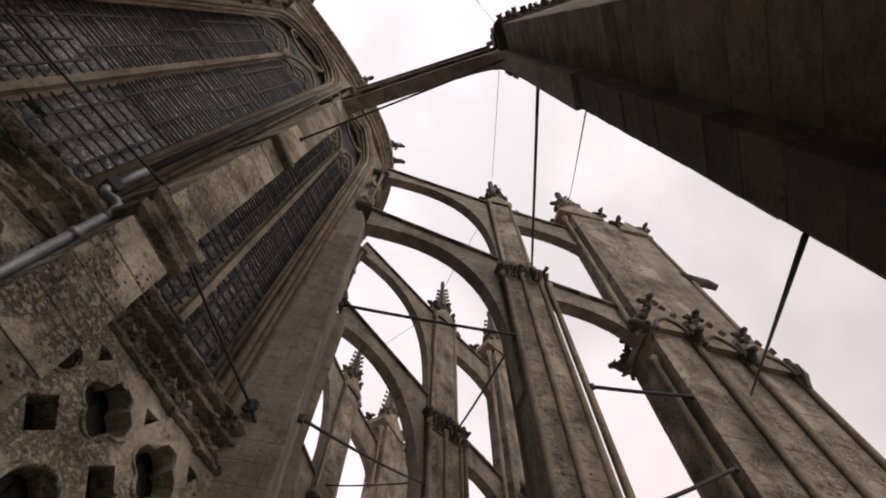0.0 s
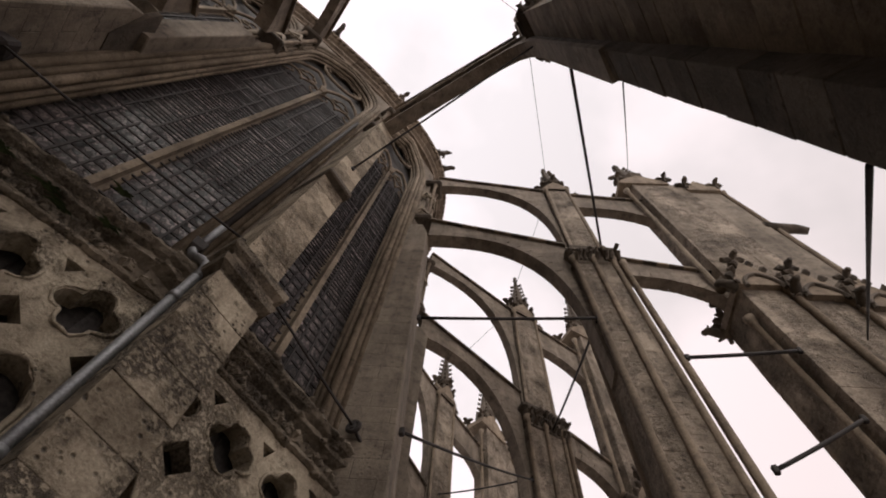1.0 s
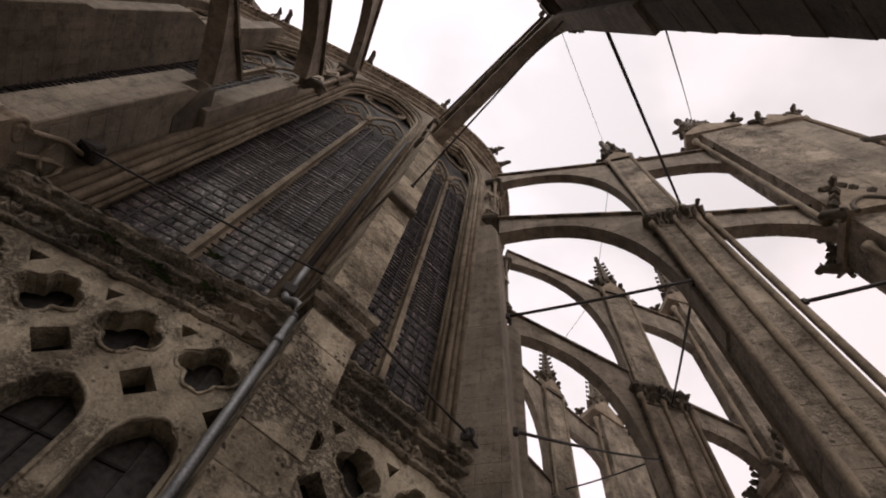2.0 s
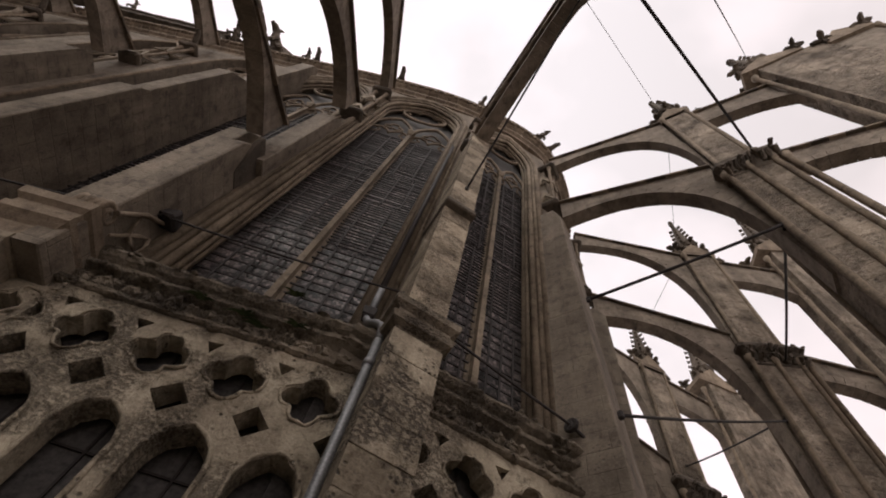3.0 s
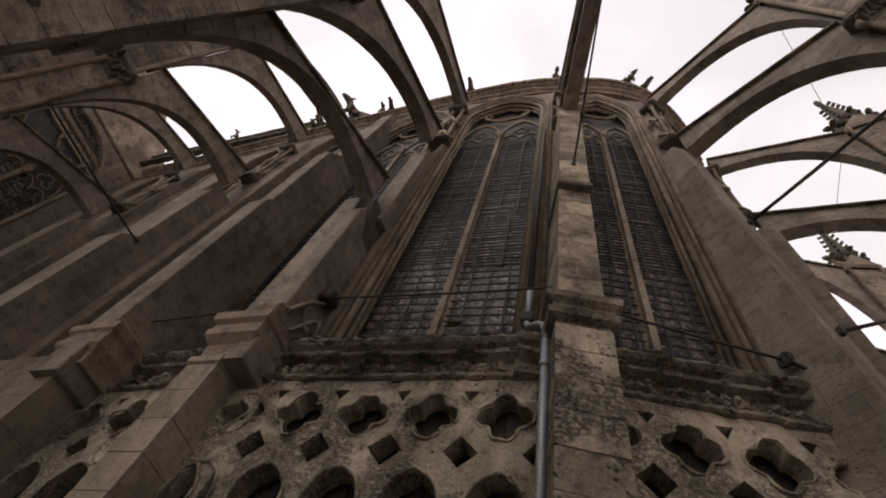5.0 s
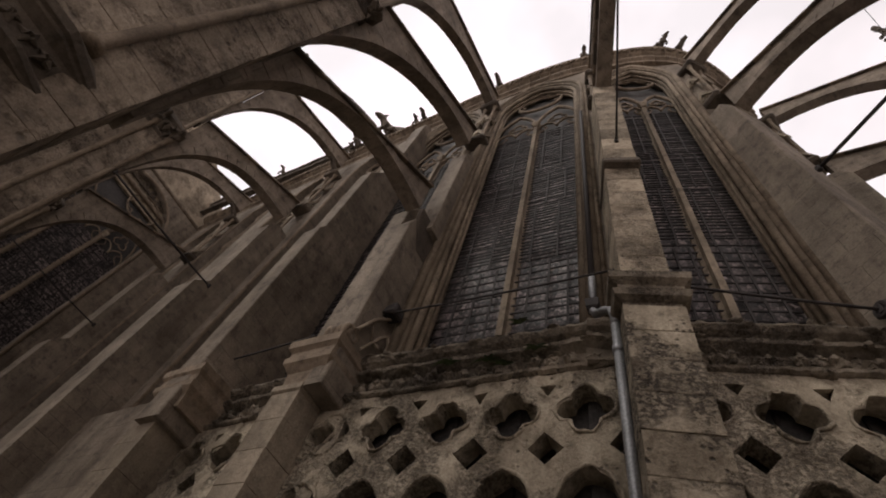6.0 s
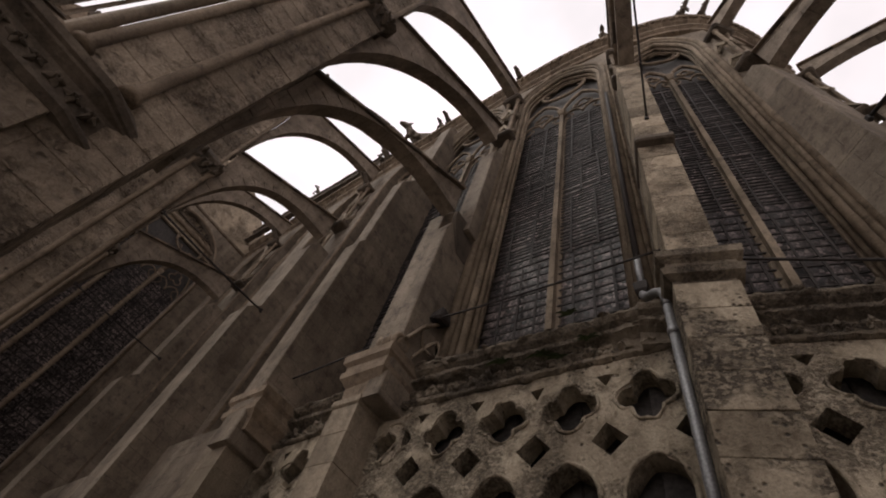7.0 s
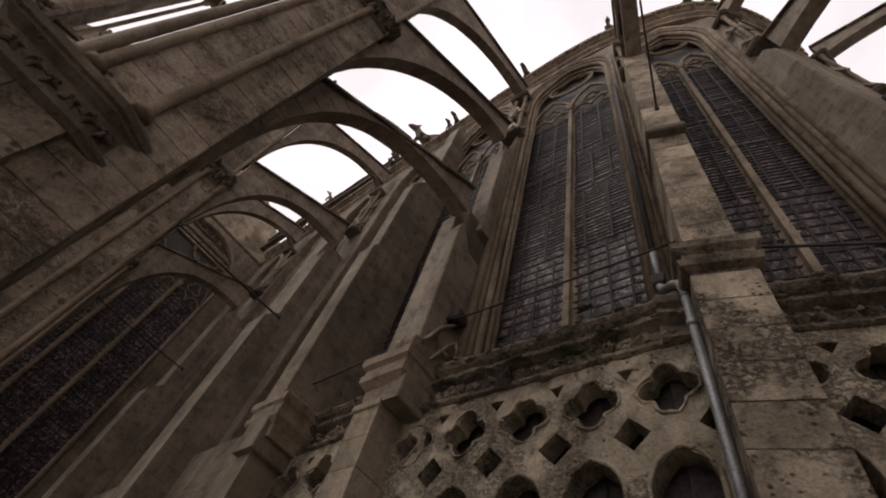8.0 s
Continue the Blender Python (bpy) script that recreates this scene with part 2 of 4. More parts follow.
def tube(bm, pts, r, n=8, closed=False):
    """A round bar along points; r is one radius or one for each point."""
    pts = [Vector(p) for p in pts]
    rs = r if isinstance(r, (list, tuple)) else [r] * len(pts)
    rings, ref = [], None
    for i, p in enumerate(pts):
        a = pts[i - 1] if (i or closed) else p
        b = pts[(i + 1) % len(pts)] if (i < len(pts) - 1 or closed) else p
        d = (b - a).normalized()
        if ref is None:
            ref = Vector((0, 0, 1)) if abs(d.z) < 0.9 else Vector((1, 0, 0))
        u = (ref - d * ref.dot(d)).normalized()
        ref = u
        v = d.cross(u)
        rings.append([p + (u * math.cos(k * math.tau / n) + v * math.sin(k * math.tau / n)) * rs[i] for k in range(n)])
    if closed:
        rings.append(rings[0])
    loft(bm, rings, caps=not closed)


def prism(bm, outline, y0, y1):
    """An outline in x and z, drawn out along y."""
    a = [bm.verts.new((x, y0, z)) for x, z in outline]
    b = [bm.verts.new((x, y1, z)) for x, z in outline]
    n = len(outline)
    for i in range(n):
        bm.faces.new((a[i], a[(i + 1) % n], b[(i + 1) % n], b[i]))
    f1 = bm.faces.new(a[::-1])
    f2 = bm.faces.new(b)
    bm.normal_update()
    bmesh.ops.triangulate(bm, faces=[f1, f2])


def swept(bm, path, profile):
    """A moulding: profile of (side, out) carried along a path of (x, z); side points off the path's left, out along +y."""
    rings = []
    for i, (x, z) in enumerate(path):
        xa, za = path[max(i - 1, 0)]
        xb, zb = path[min(i + 1, len(path) - 1)]
        d = Vector((xb - xa, zb - za)).normalized()
        rings.append([(x - d.y * s, o, z + d.x * s) for s, o in profile])
    loft(bm, rings)


def worn(bm, amount, scale=3.0):
    """Uneven, eroded surface."""
    for v in bm.verts:
        v.co += noise.noise_vector(v.co * scale) * amount
    return bm


def az(a):
    a = radians(a)
    return Vector((math.sin(a), math.cos(a), 0))


def along(o, d):
    """A frame at o whose x runs along d, z up."""
    d = Vector(d).normalized()
    m = Matrix.Identity(4)
    m.col[0][:3], m.col[1][:3], m.col[2][:3] = d, Vector((0, 0, 1)).cross(d), (0, 0, 1)
    m.translation = o
    return m


def pointed(w, z0, rise, n=9):
    """The path up one side of a pointed arch and down the other, w wide, springing at z0."""
    h = w / 2
    r = (rise * rise + h * h) / (2 * h)
    top = math.atan2(rise, r - h)
    left = [(-h + r - r * math.cos(top * i / n), z0 + r * math.sin(top * i / n)) for i in range(n + 1)]
    return left + [(-x, z) for x, z in left[-2::-1]]


# ---- plan: buttress axes on the choir wall, with the way outward ----
Z_STRING, Z_SILL, Z_SPRING, Z_ARCH, Z_TOP = 7.2, 8.6, 25.2, 28.5, 30.1
Z_HEAD = 22.0
Z_SPUR, Z_UPPER, Z_CAP = 19.2, 27.0, 17.5
AXES = {
    "m3": ((-17.9, -15.6), 126), "m2": ((-13.15, -9.2), 126), "mh": ((-10.3, -5.3), 126), "m1": ((-7.46, -1.43), 125),
    "c0": ((-5.0, 2.75), 106), "p1": ((-3.86, 6.46), 75), "p2": ((-5.3, 10.3), 47), "p3": ((-9.0, 13.4), 26),
}
WALL = {"t2": (-3.5, -33.2), "t1": (-13.2, -26.1), "m4": (-21.3, -20.2), "m3": (-17.9, -15.6), "mg": (-15.5, -12.4), "m2": (-13.15, -9.2), "mh": (-10.3, -5.3), "m1": (-7.46, -1.43),
        "c0": (-5.16, 2.3), "p1": (-3.86, 6.46), "p2": (-5.3, 10.3), "p3": (-9.0, 13.4), "p4": (-14.0, 14.6)}


def spot(key):
    (x, y), a = AXES[key]
    return along((x, y, 0), az(a))


# ---- terrace under the camera and the body of the choir behind the wall ----
# floor stays out of view; its pale tone reflects light onto the undersides
bm = bmesh.new()
box(bm, -24, 24, -26, 30, -0.3, 0.0)
tagged(part("floor", bm, BOUNCE_SLABS), "unseen slab terrace over the ambulatory, pale to bounce light upward", "floor", kind="structure")


def bay(a, b, number, detailed=True):
    pa, pb = Vector((*WALL[a], 0)), Vector((*WALL[b], 0))
    d = pb - pa
    length = d.length
    # x along the wall, y outward
    m = along((pa + pb) / 2, d)
    flip = Matrix.Diagonal((1, -1, 1, 1))
    h = length / 2
    ow = min(length - 1.1, 3.2)
    if length > 7:
        ow = length - 2.4
    elif a in ("m4", "m3", "mg", "m2"):
        ow = 2.2
    elif a in ("m1", "c0"):
        ow = 3.5 if a == "m1" else 2.5
    wall = thing("wall_%d" % number, m, "dark weathered limestone clerestory wall", "wall", kind="structure")
    wall.matrix_basis = m @ flip
    path = pointed(ow, Z_SPRING, Z_ARCH - Z_SPRING - 0.7)
    bm = bmesh.new()
    # jambs, spandrels and the wall above the arch, round the opening
    ring_in = [(-ow / 2, Z_SILL)] + path + [(ow / 2, Z_SILL)]
    top = Z_TOP - 1.6
    ring_out = [(-h, Z_SILL)] + [(-h if i < 3 else h if i > len(path) - 4 else -h + 2 * h * (i - 3) / (len(path) - 7), Z_SPRING + (top - Z_SPRING) * min(1, i / 3) if i < 3 else Z_SPRING + (top - Z_SPRING) * min(1, (len(path) - 1 - i) / 3) if i > len(path) - 4 else top) for i in range(len(path))] + [(h, Z_SILL)]
    for y, turn in ((0.0, 1), (-1.1, -1)):
        vi = [bm.verts.new((x, y, z)) for x, z in ring_in]
        vo = [bm.verts.new((x, y, z)) for x, z in ring_out]
        for i in range(len(vi) - 1):
            bm.faces.new((vi[i], vi[i + 1], vo[i + 1], vo[i])[::turn])
        if turn == 1:
            front = vi, vo
    for f, b2 in ((front[0], vi), (vo, front[1])):
        for i in range(len(f) - 1):
            bm.faces.new((f[i], b2[i], b2[i + 1], f[i + 1]))
    part("masonry", bm, ASHLAR, wall)
    # orders of the jamb and arch
    far = a in ("t2", "t1", "m4", "m3", "mg", "m2")
    for off, out, r in ((0.09, 0.0, 0.09),) if far else ((0.44, 0.05, 0.06), (0.3, 0.08, 0.11), (0.14, 0.03, 0.07), (0.03, -0.08, 0.1), (-0.05, -0.24, 0.07), (-0.08, -0.38, 0.06)):
        bm = bmesh.new()
        p2 = [(-ow / 2 - off, Z_SILL)] + pointed(ow + 2 * off, Z_SPRING, Z_ARCH - Z_SPRING - 0.7 + off * 1.4) + [(ow / 2 + off, Z_SILL)]
        prof = [(math.cos(q * math.tau / 8) * r, out + math.sin(q * math.tau / 8) * r) for q in range(8)]
        swept(bm, p2, prof)
        part("arch_moulding", worn(bm, 0.012), MOULD if far else JAMB, wall)
    window(m @ flip, ow, number, length > 7)
    if detailed:
        triforium(m @ flip, h, number)
    else:
        bm = bmesh.new()
        box(bm, -h, h, -1.0, 0.4, 0, Z_SILL)
        part("lower_wall", bm, ASHLAR, wall)


def foil(n, r, lobe, turn=0.0, steps=7):
    """A closed outline of n lobes."""
    pts = []
    phi = math.pi / n
    d = r * math.cos(phi) + math.sqrt(max(lobe * lobe - (r * math.sin(phi)) ** 2, 1e-6))
    half = math.atan2(d * math.sin(phi), d * math.cos(phi) - r) * 0.98
    for k in range(n):
        c = turn + k * math.tau / n
        cx, cz = math.cos(c) * r, math.sin(c) * r
        for s in range(steps):
            q = c - half + 2 * half * s / (steps - 1)
            pts.append((cx + math.cos(q) * lobe, cz + math.sin(q) * lobe))
    return pts


def window(m, ow, number, wide=False):
    win = thing("window_%d" % number, m, "tall leaded clerestory window with stone tracery and iron bars", "window", kind="structure")
    lights = 4 if wide else 2
    lw = ow / lights
    rise = Z_ARCH - Z_SPRING - 0.7
    yg = -0.62
    # glass follows the arch
    path = [(-ow / 2, Z_SILL)] + pointed(ow, Z_SPRING, rise) + [(ow / 2, Z_SILL)]
    bm = bmesh.new()
    prism(bm, path, yg - 0.03, yg)
    part("pane", bm, GLASS, win, "dull leaded glass")
    z_head = Z_HEAD
    for k in range(1, lights):
        bm = bmesh.new()
        x = -ow / 2 + k * lw
        loft(bm, [[(x + sx, yg + sy, z) for sx, sy in ((-0.15, 0), (-0.15, 0.06), (-0.08, 0.12), (-0.07, 0.27), (0.07, 0.27), (0.08, 0.12), (0.15, 0.06), (0.15, 0))] for z in np.linspace(Z_SILL, z_head + 1.2, 9)])
        part("mullion", worn(bm, 0.008), MOULD if wide else JAMB, win)
        bm = bmesh.new()
        loft(bm, [[(x + sx * w, yg + 0.2 + sy * w, z) for sx, sy in ((-1, -1), (1, -1), (1, 1), (-1, 1))] for z, w in ((z_head + 0.75, 0.09), (z_head + 0.8, 0.13), (z_head + 0.9, 0.1), (z_head + 1.1, 0.17), (z_head + 1.22, 0.18))])
        part("mullion_capital", worn(bm, 0.02, 7), JAMB, win)
    # unlit look of the window's head, put into a darker sheet over the pane
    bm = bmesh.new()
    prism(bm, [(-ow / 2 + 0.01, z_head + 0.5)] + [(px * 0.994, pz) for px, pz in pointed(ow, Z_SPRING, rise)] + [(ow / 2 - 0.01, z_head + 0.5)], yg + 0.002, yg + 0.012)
    part("head_pane", bm, DARK, win, "darker sheet over the head glass, standing for its unlit look")
    # tracery: each light under a pointed arch over two cusped sub-arches, and a large foiled circle above
    for k in range(lights):
        x = -ow / 2 + (k + 0.5) * lw
        bm = bmesh.new()
        tube(bm, [(x + px, yg + 0.22, pz) for px, pz in pointed(lw - 0.06, z_head + 1.0, min(lw * 1.15, 2.0), 8)], 0.075, 6)
        part("light_head", bm, MOULD, win)
        for sd in (-1, 1):
            bm = bmesh.new()
            tube(bm, [(x + sd * lw / 4 + px, yg + 0.17, pz) for px, pz in pointed(lw / 2 - 0.02, z_head + 0.45, 0.62, 6)], 0.048, 6)
            part("light_head", bm, MOULD, win)
        for sd in (-1, 1):
            bm = bmesh.new()
            tube(bm, [(x + sd * (lw / 2 - 0.1), yg + 0.1, z_head + 0.3), (x + sd * lw * 0.3, yg + 0.1, z_head + 0.5), (x + sd * lw * 0.24, yg + 0.1, z_head + 0.75), (x + sd * lw * 0.33, yg + 0.1, z_head + 0.95)], 0.035, 6)
            part("cusp", bm, MOULD, win)
        bm = bmesh.new()
        tube(bm, [(x + px, yg + 0.15, z_head + 1.6 + pz) for px, pz in foil(3, 0.13 * lw, 0.125 * lw, math.pi / 2)], 0.042, 6, closed=True)
        part("trefoil", bm, MOULD, win)
    for k in range(lights // 2):
        x0 = -ow / 2 + (2 * k + 1) * lw
        R = min(lw * 0.66, 1.05)
        zc = Z_SPRING + (1.35 if not wide else 1.1)
        bm = bmesh.new()
        tube(bm, [(x0 + math.cos(q) * R, yg + 0.24, zc + math.sin(q) * R) for q in np.linspace(0, math.tau, 28, endpoint=False)], 0.075, 6, closed=True)
        part("oculus", bm, MOULD, win)
        bm = bmesh.new()
        tube(bm, [(x0 + px, yg + 0.2, zc + pz) for px, pz in foil(6, R * 0.62, R * 0.33, math.pi / 6)], 0.04, 6, closed=True)
        part("quatrefoil", bm, MOULD, win)
    # iron bars in front of the glass
    bmh = bmesh.new()
    box(bmh, -lw / 2 + 0.05, lw / 2 - 0.05, -0.014, 0.014, -0.02, 0.02)
    mh = bpy.data.meshes.new("saddle_bar")
    bmh.to_mesh(mh)
    bmh.free()
    mh.materials.append(IRON)
    rng = random.Random(number)
    for k in range(lights):
        x = -ow / 2 + (k + 0.5) * lw
        z = Z_SILL + 0.3
        while z < z_head + 0.4:
            link("saddle_bar", mh, win, m=pose(x, yg + 0.07 + rng.uniform(0, 0.03), z, 0, rng.uniform(-1.2, 1.2), 0))
            z += rng.uniform(-0.02, 0.02)
            z += 0.30 if z < Z_SILL + 3.6 else 0.165 if number in (7, 8, 9) else 0.3
        stage = Z_SILL
        for i, zz in enumerate((Z_SILL + 3.4, Z_SILL + 6.6, Z_SILL + 9.2, z_head + 0.5)):
            for s in ((-0.24, 0.02, 0.27) if i == 0 else (-0.27, 0.12) if i % 2 else (-0.1, 0.22)):
                bm = bmesh.new()
                box(bm, x + s * lw - 0.024, x + s * lw + 0.024, yg + 0.1, yg + 0.13, stage + 0.1, zz)
                part("stanchion", bm, IRON, win)
            stage = zz


def triforium(m, h, number):
    """Pierced stone wall under the sill: quatrefoils over lozenges over lancets, with dark glass behind."""
    tri = thing("wall_%d_lower" % number, m, "pitted pale limestone triforium wall with quatrefoil openings", "wall", kind="structure")
    y0 = 0.4
    step = 1.03
    first = h - 0.37
    xs = [first - step * k for k in range(int((2 * h - 0.3) / step) + (2 if number == 8 else 1))]
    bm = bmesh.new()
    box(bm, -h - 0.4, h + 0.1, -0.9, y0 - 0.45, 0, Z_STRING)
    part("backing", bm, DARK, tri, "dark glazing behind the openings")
    # cells of tracery, one for each quatrefoil, each a slab with its openings
    z0, z1 = 3.1, Z_STRING
    for k, xc in enumerate(xs):
        holes = [[(xc + px, 6.5 + pz) for px, pz in foil(4, 0.2, 0.185, 0)]]
        lan = pointed(0.72, 5.12, 0.47, 7)
        holes.append([(xc - 0.36, 3.3)] + [(xc + px, pz) for px, pz in lan] + [(xc + 0.36, 3.3)])
        loz = [(xc - step / 2 + px, 5.9 + pz) for px, pz in ((0.24, 0), (0.03, 0.25), (-0.03, 0.25), (-0.24, 0), (-0.03, -0.25), (0.03, -0.25))]
        pierced("tracery_panel", tri, (xc - step, z0), (xc, z1), xc, holes, loz, y0, step)
    # glazing bars behind, and a hood round each opening
    for xc in xs:
        for w2, zz in ((0.4, 6.5), (0.4, 5.2)):
            bm = bmesh.new()
            box(bm, xc - w2, xc + w2, y0 - 0.44, y0 - 0.415, zz - 0.015, zz + 0.015)
            part("glazing_bar", bm, IRON, tri)
        bm = bmesh.new()
        box(bm, xc - 0.015, xc + 0.015, y0 - 0.44, y0 - 0.415, 3.3, 6.95)
        part("glazing_bar", bm, IRON, tri)
        bm = bmesh.new()
        tube(bm, [(xc + px, y0 + 0.01, 6.5 + pz) for px, pz in foil(4, 0.205, 0.205, 0)], 0.024, 6, closed=True)
        part("foil_moulding", worn(bm, 0.045, 6), TRIFOR, tri)
        bm = bmesh.new()
        tube(bm, [(xc + px, y0 + 0.01, pz) for px, pz in [(-0.38, 3.3)] + pointed(0.77, 5.12, 0.5, 7) + [(0.38, 3.3)]], 0.032, 6)
        part("lancet_moulding", worn(bm, 0.03, 5), TRIFOR, tri)
    # string course with a carved frieze, and the sill above
    bm = bmesh.new()
    prof = [(-0.3, 0), (y0 + 0.02, 0), (y0 + 0.07, 0.03), (y0 + 0.08, 0.08), (y0 + 0.02, 0.12), (y0 - 0.05, 0.15), (y0 - 0.12, 0.2), (y0 - 0.13, 0.5), (y0 - 0.04, 0.54), (y0 + 0.05, 0.58), (y0 + 0.06, 0.65), (y0 - 0.02, 0.69), (y0 - 0.03, 0.74), (y0 + 0.08, 0.8), (y0 + 0.13, 0.88), (y0 + 0.1, 0.96), (y0 - 0.02, 1.0), (y0 - 0.12, 1.2), (-0.1, 1.42), (-0.7, 1.46), (-0.7, 0)]
    loft(bm, [[(x, o, Z_STRING + z) for o, z in prof] for x in np.linspace(-h - 0.4, h + 0.1, 130)])
    part("string_course", worn(worn(bm, 0.028, 2.3), 0.024, 9), FRIEZE, tri, "blackened string course with worn leaf carving")
    rng = random.Random(number)
    for k in range(int(h * 12)):
        bm = bmesh.new()
        bmesh.ops.create_icosphere(bm, subdivisions=2, radius=1.0)
        z = rng.choice((0.05, 0.6, 0.88, 0.93)) + rng.uniform(-0.06, 0.06)
        sx, sz = rng.uniform(0.05, 0.15), rng.uniform(0.025, 0.055)
        for v in bm.verts:
            v.co = Vector((v.co.x * sx, v.co.y * 0.09, v.co.z * sz)) + noise.noise_vector(v.co * 2.2 + Vector((k, 0, 0))) * 0.03
        part("broken_carving", bm, FRIEZE, tri, m=pose(rng.uniform(-h, h), y0 + (0.08 if z > 0.8 else 0.03), Z_STRING + z, 0, rng.uniform(-25, 25), 0))
    x = -h + 0.1
    while x < h:
        bm = bmesh.new()
        lobes = rng.choice((3, 4, 5, 5))
        for q in range(lobes):
            a = math.pi * (q + 0.5) / lobes + rng.uniform(-0.2, 0.2)
            r = rng.uniform(0.1, 0.17)
            tip = Vector((math.cos(a) * r, rng.uniform(0.02, 0.09), math.sin(a) * r - 0.06))
            tube(bm, [(0, -0.05, -0.12), tip * 0.55 + Vector((0, 0.03, -0.04)), tip], [0.04, 0.055, 0.014], 6)
        part("carved_leaf", worn(bm, 0.035, 9), FRIEZE, tri, m=pose(x, y0 - 0.11, Z_STRING + 0.35 + rng.uniform(-0.05, 0.05), 0, rng.uniform(-70, 70), 0))
        x += rng.uniform(0.17, 0.36)


def pierced(name, parent, lo, hi, xc, holes, loz, y0, step):
    """A slab of wall, one step wide and centred on xc, with openings cut right through."""
    z0, z1 = lo[1], hi[1]
    x0, x1 = xc - step / 2, xc + step / 2
    bm = bmesh.new()
    outer = [(x0, z0), (x1, z0), (x1, 5.65), (x1 - 0.24, 5.9), (x1, 6.15), (x1, 6.78), (x1 - 0.12, 6.97), (x1, 6.98), (x1, z1), (x0, z1), (x0, 6.98), (x0 + 0.12, 6.97), (x0, 6.78), (x0, 6.15), (x0 + 0.24, 5.9), (x0, 5.65)]
    loops = [outer] + holes
    for y, turn in ((y0, False), (y0 - 0.32, True)):
        vs, es = [], []
        for lp in loops:
            vv = [bm.verts.new((px, y, pz)) for px, pz in lp]
            vs.append(vv)
            es += [bm.edges.new((vv[i], vv[(i + 1) % len(vv)])) for i in range(len(vv))]
        bmesh.ops.triangle_fill(bm, use_beauty=True, use_dissolve=False, edges=es)
        if not turn:
            front = vs
    for f, b in zip(front, vs):
        for i in range(len(f)):
            bm.faces.new((f[i], b[i], b[(i + 1) % len(f)], f[(i + 1) % len(f)]))
    bmesh.ops.recalc_face_normals(bm, faces=bm.faces)
    part(name, worn(worn(bm, 0.026, 4.5), 0.016, 13), TRIFOR, parent)


# ---- stacked masonry ----
def courses(parent, x0, x1, y0, y1, z0, z1, mat, height=0.42, name="stone", gap=0.003, seed=0, split=None):
    """Blocks laid in courses, each one an object on one of a few shared meshes."""
    rng = random.Random(seed)
    n = max(1, round((z1 - z0) / height))
    hh = (z1 - z0) / n
    split = split or max(1, round((x1 - x0) / 0.95))
    lx = (x1 - x0) / split
    meshes = []
    for k in range(3):
        bm = bmesh.new()
        box(bm, gap / 2, lx - gap / 2, y0, y1, 0, hh - gap, 0.006)
        worn(bm, 0.007, 1.7 + k)
        me = bpy.data.meshes.new(name)
        bm.to_mesh(me)
        bm.free()
        me.materials.append(mat)
        meshes.append(me)
    bm = bmesh.new()
    box(bm, x0 + 0.015, x1 - 0.015, y0 + 0.012, y1 - 0.012, z0, z1)
    part("core", bm, mat, parent)
    for i in range(n):
        for j in range(split):
            link(name, rng.choice(meshes), parent, m=pose(x0 + j * lx + rng.uniform(-0.006, 0.006), rng.uniform(-0.004, 0.004), z0 + i * hh))


def finial(bm, x, y, z, h, w, crockets=4):
    """A crocketed spirelet."""
    rings = []
    for f, r in ((0, 0.5), (0.06, 0.62), (0.1, 0.42), (0.85, 0.1), (0.88, 0.17), (0.92, 0.08), (0.96, 0.14), (1, 0.02)):
        rings.append([(x + math.cos(q * math.tau / 8 + 0.39) * r * w, y + math.sin(q * math.tau / 8 + 0.39) * r * w, z + f * h) for q in range(8)])
    loft(bm, rings)
    for k in range(crockets):
        f = 0.14 + 0.66 * k / crockets
        r = (0.42 - 0.36 * (f - 0.1)) * w
        for q in range(4):
            a = q * math.tau / 4 + 0.785
            c = Vector((x + math.cos(a) * (r + 0.05), y + math.sin(a) * (r + 0.05), z + f * h))
            tube(bm, [c - Vector((math.cos(a), math.sin(a), 0.3)) * 0.06, c + Vector((math.cos(a) * 0.05, math.sin(a) * 0.05, 0.04)), c + Vector((math.cos(a) * 0.07, math.sin(a) * 0.07, 0.15))], [0.08, 0.085, 0.04], 5)


def flower(bm, x, y, z, s=1.0):
    """A cross-shaped stone fleuron on a stalk."""
    tube(bm, [(x, y, z), (x, y, z + 0.32 * s)], 0.05 * s, 6)
    for q in range(4):
        a = q * math.tau / 4
        tube(bm, [(x, y, z + 0.3 * s), (x + math.cos(a) * 0.14 * s, y + math.sin(a) * 0.14 * s, z + 0.36 * s), (x + math.cos(a) * 0.25 * s, y + math.sin(a) * 0.25 * s, z + 0.32 * s)], [0.05 * s, 0.085 * s, 0.05 * s], 6)
    tube(bm, [(x, y, z + 0.3 * s), (x, y, z + 0.5 * s)], [0.07 * s, 0.02 * s], 6)


def beast(parent, x, y, z, out, length=0.9, name="gargoyle", fat=1.0):
    """A worn waterspout reaching out, neck and head only."""
    bm = bmesh.new()
    o = Vector(out).normalized()
    p = Vector((x, y, z))
    up = Vector((0, 0, 1))
    tube(bm, [p, p + o * length * 0.4 + up * 0.05, p + o * length * 0.75 + up * 0.14, p + o * length], [0.16 * fat, 0.14 * fat, 0.12 * fat, 0.09 * fat], 8)
    for s in (-1, 1):
        side = o.cross(up) * s
        tube(bm, [p + o * length * 0.7 + side * 0.08 + up * 0.15, p + o * length * 0.68 + side * 0.13 + up * 0.28], [0.05, 0.015], 5)
        tube(bm, [p + side * 0.1, p + o * length * 0.25 + side * 0.2 - up * 0.1], [0.09, 0.04], 5)
    return part(name, worn(bm, 0.02, 5), CRUST, parent, "worn stone waterspout")


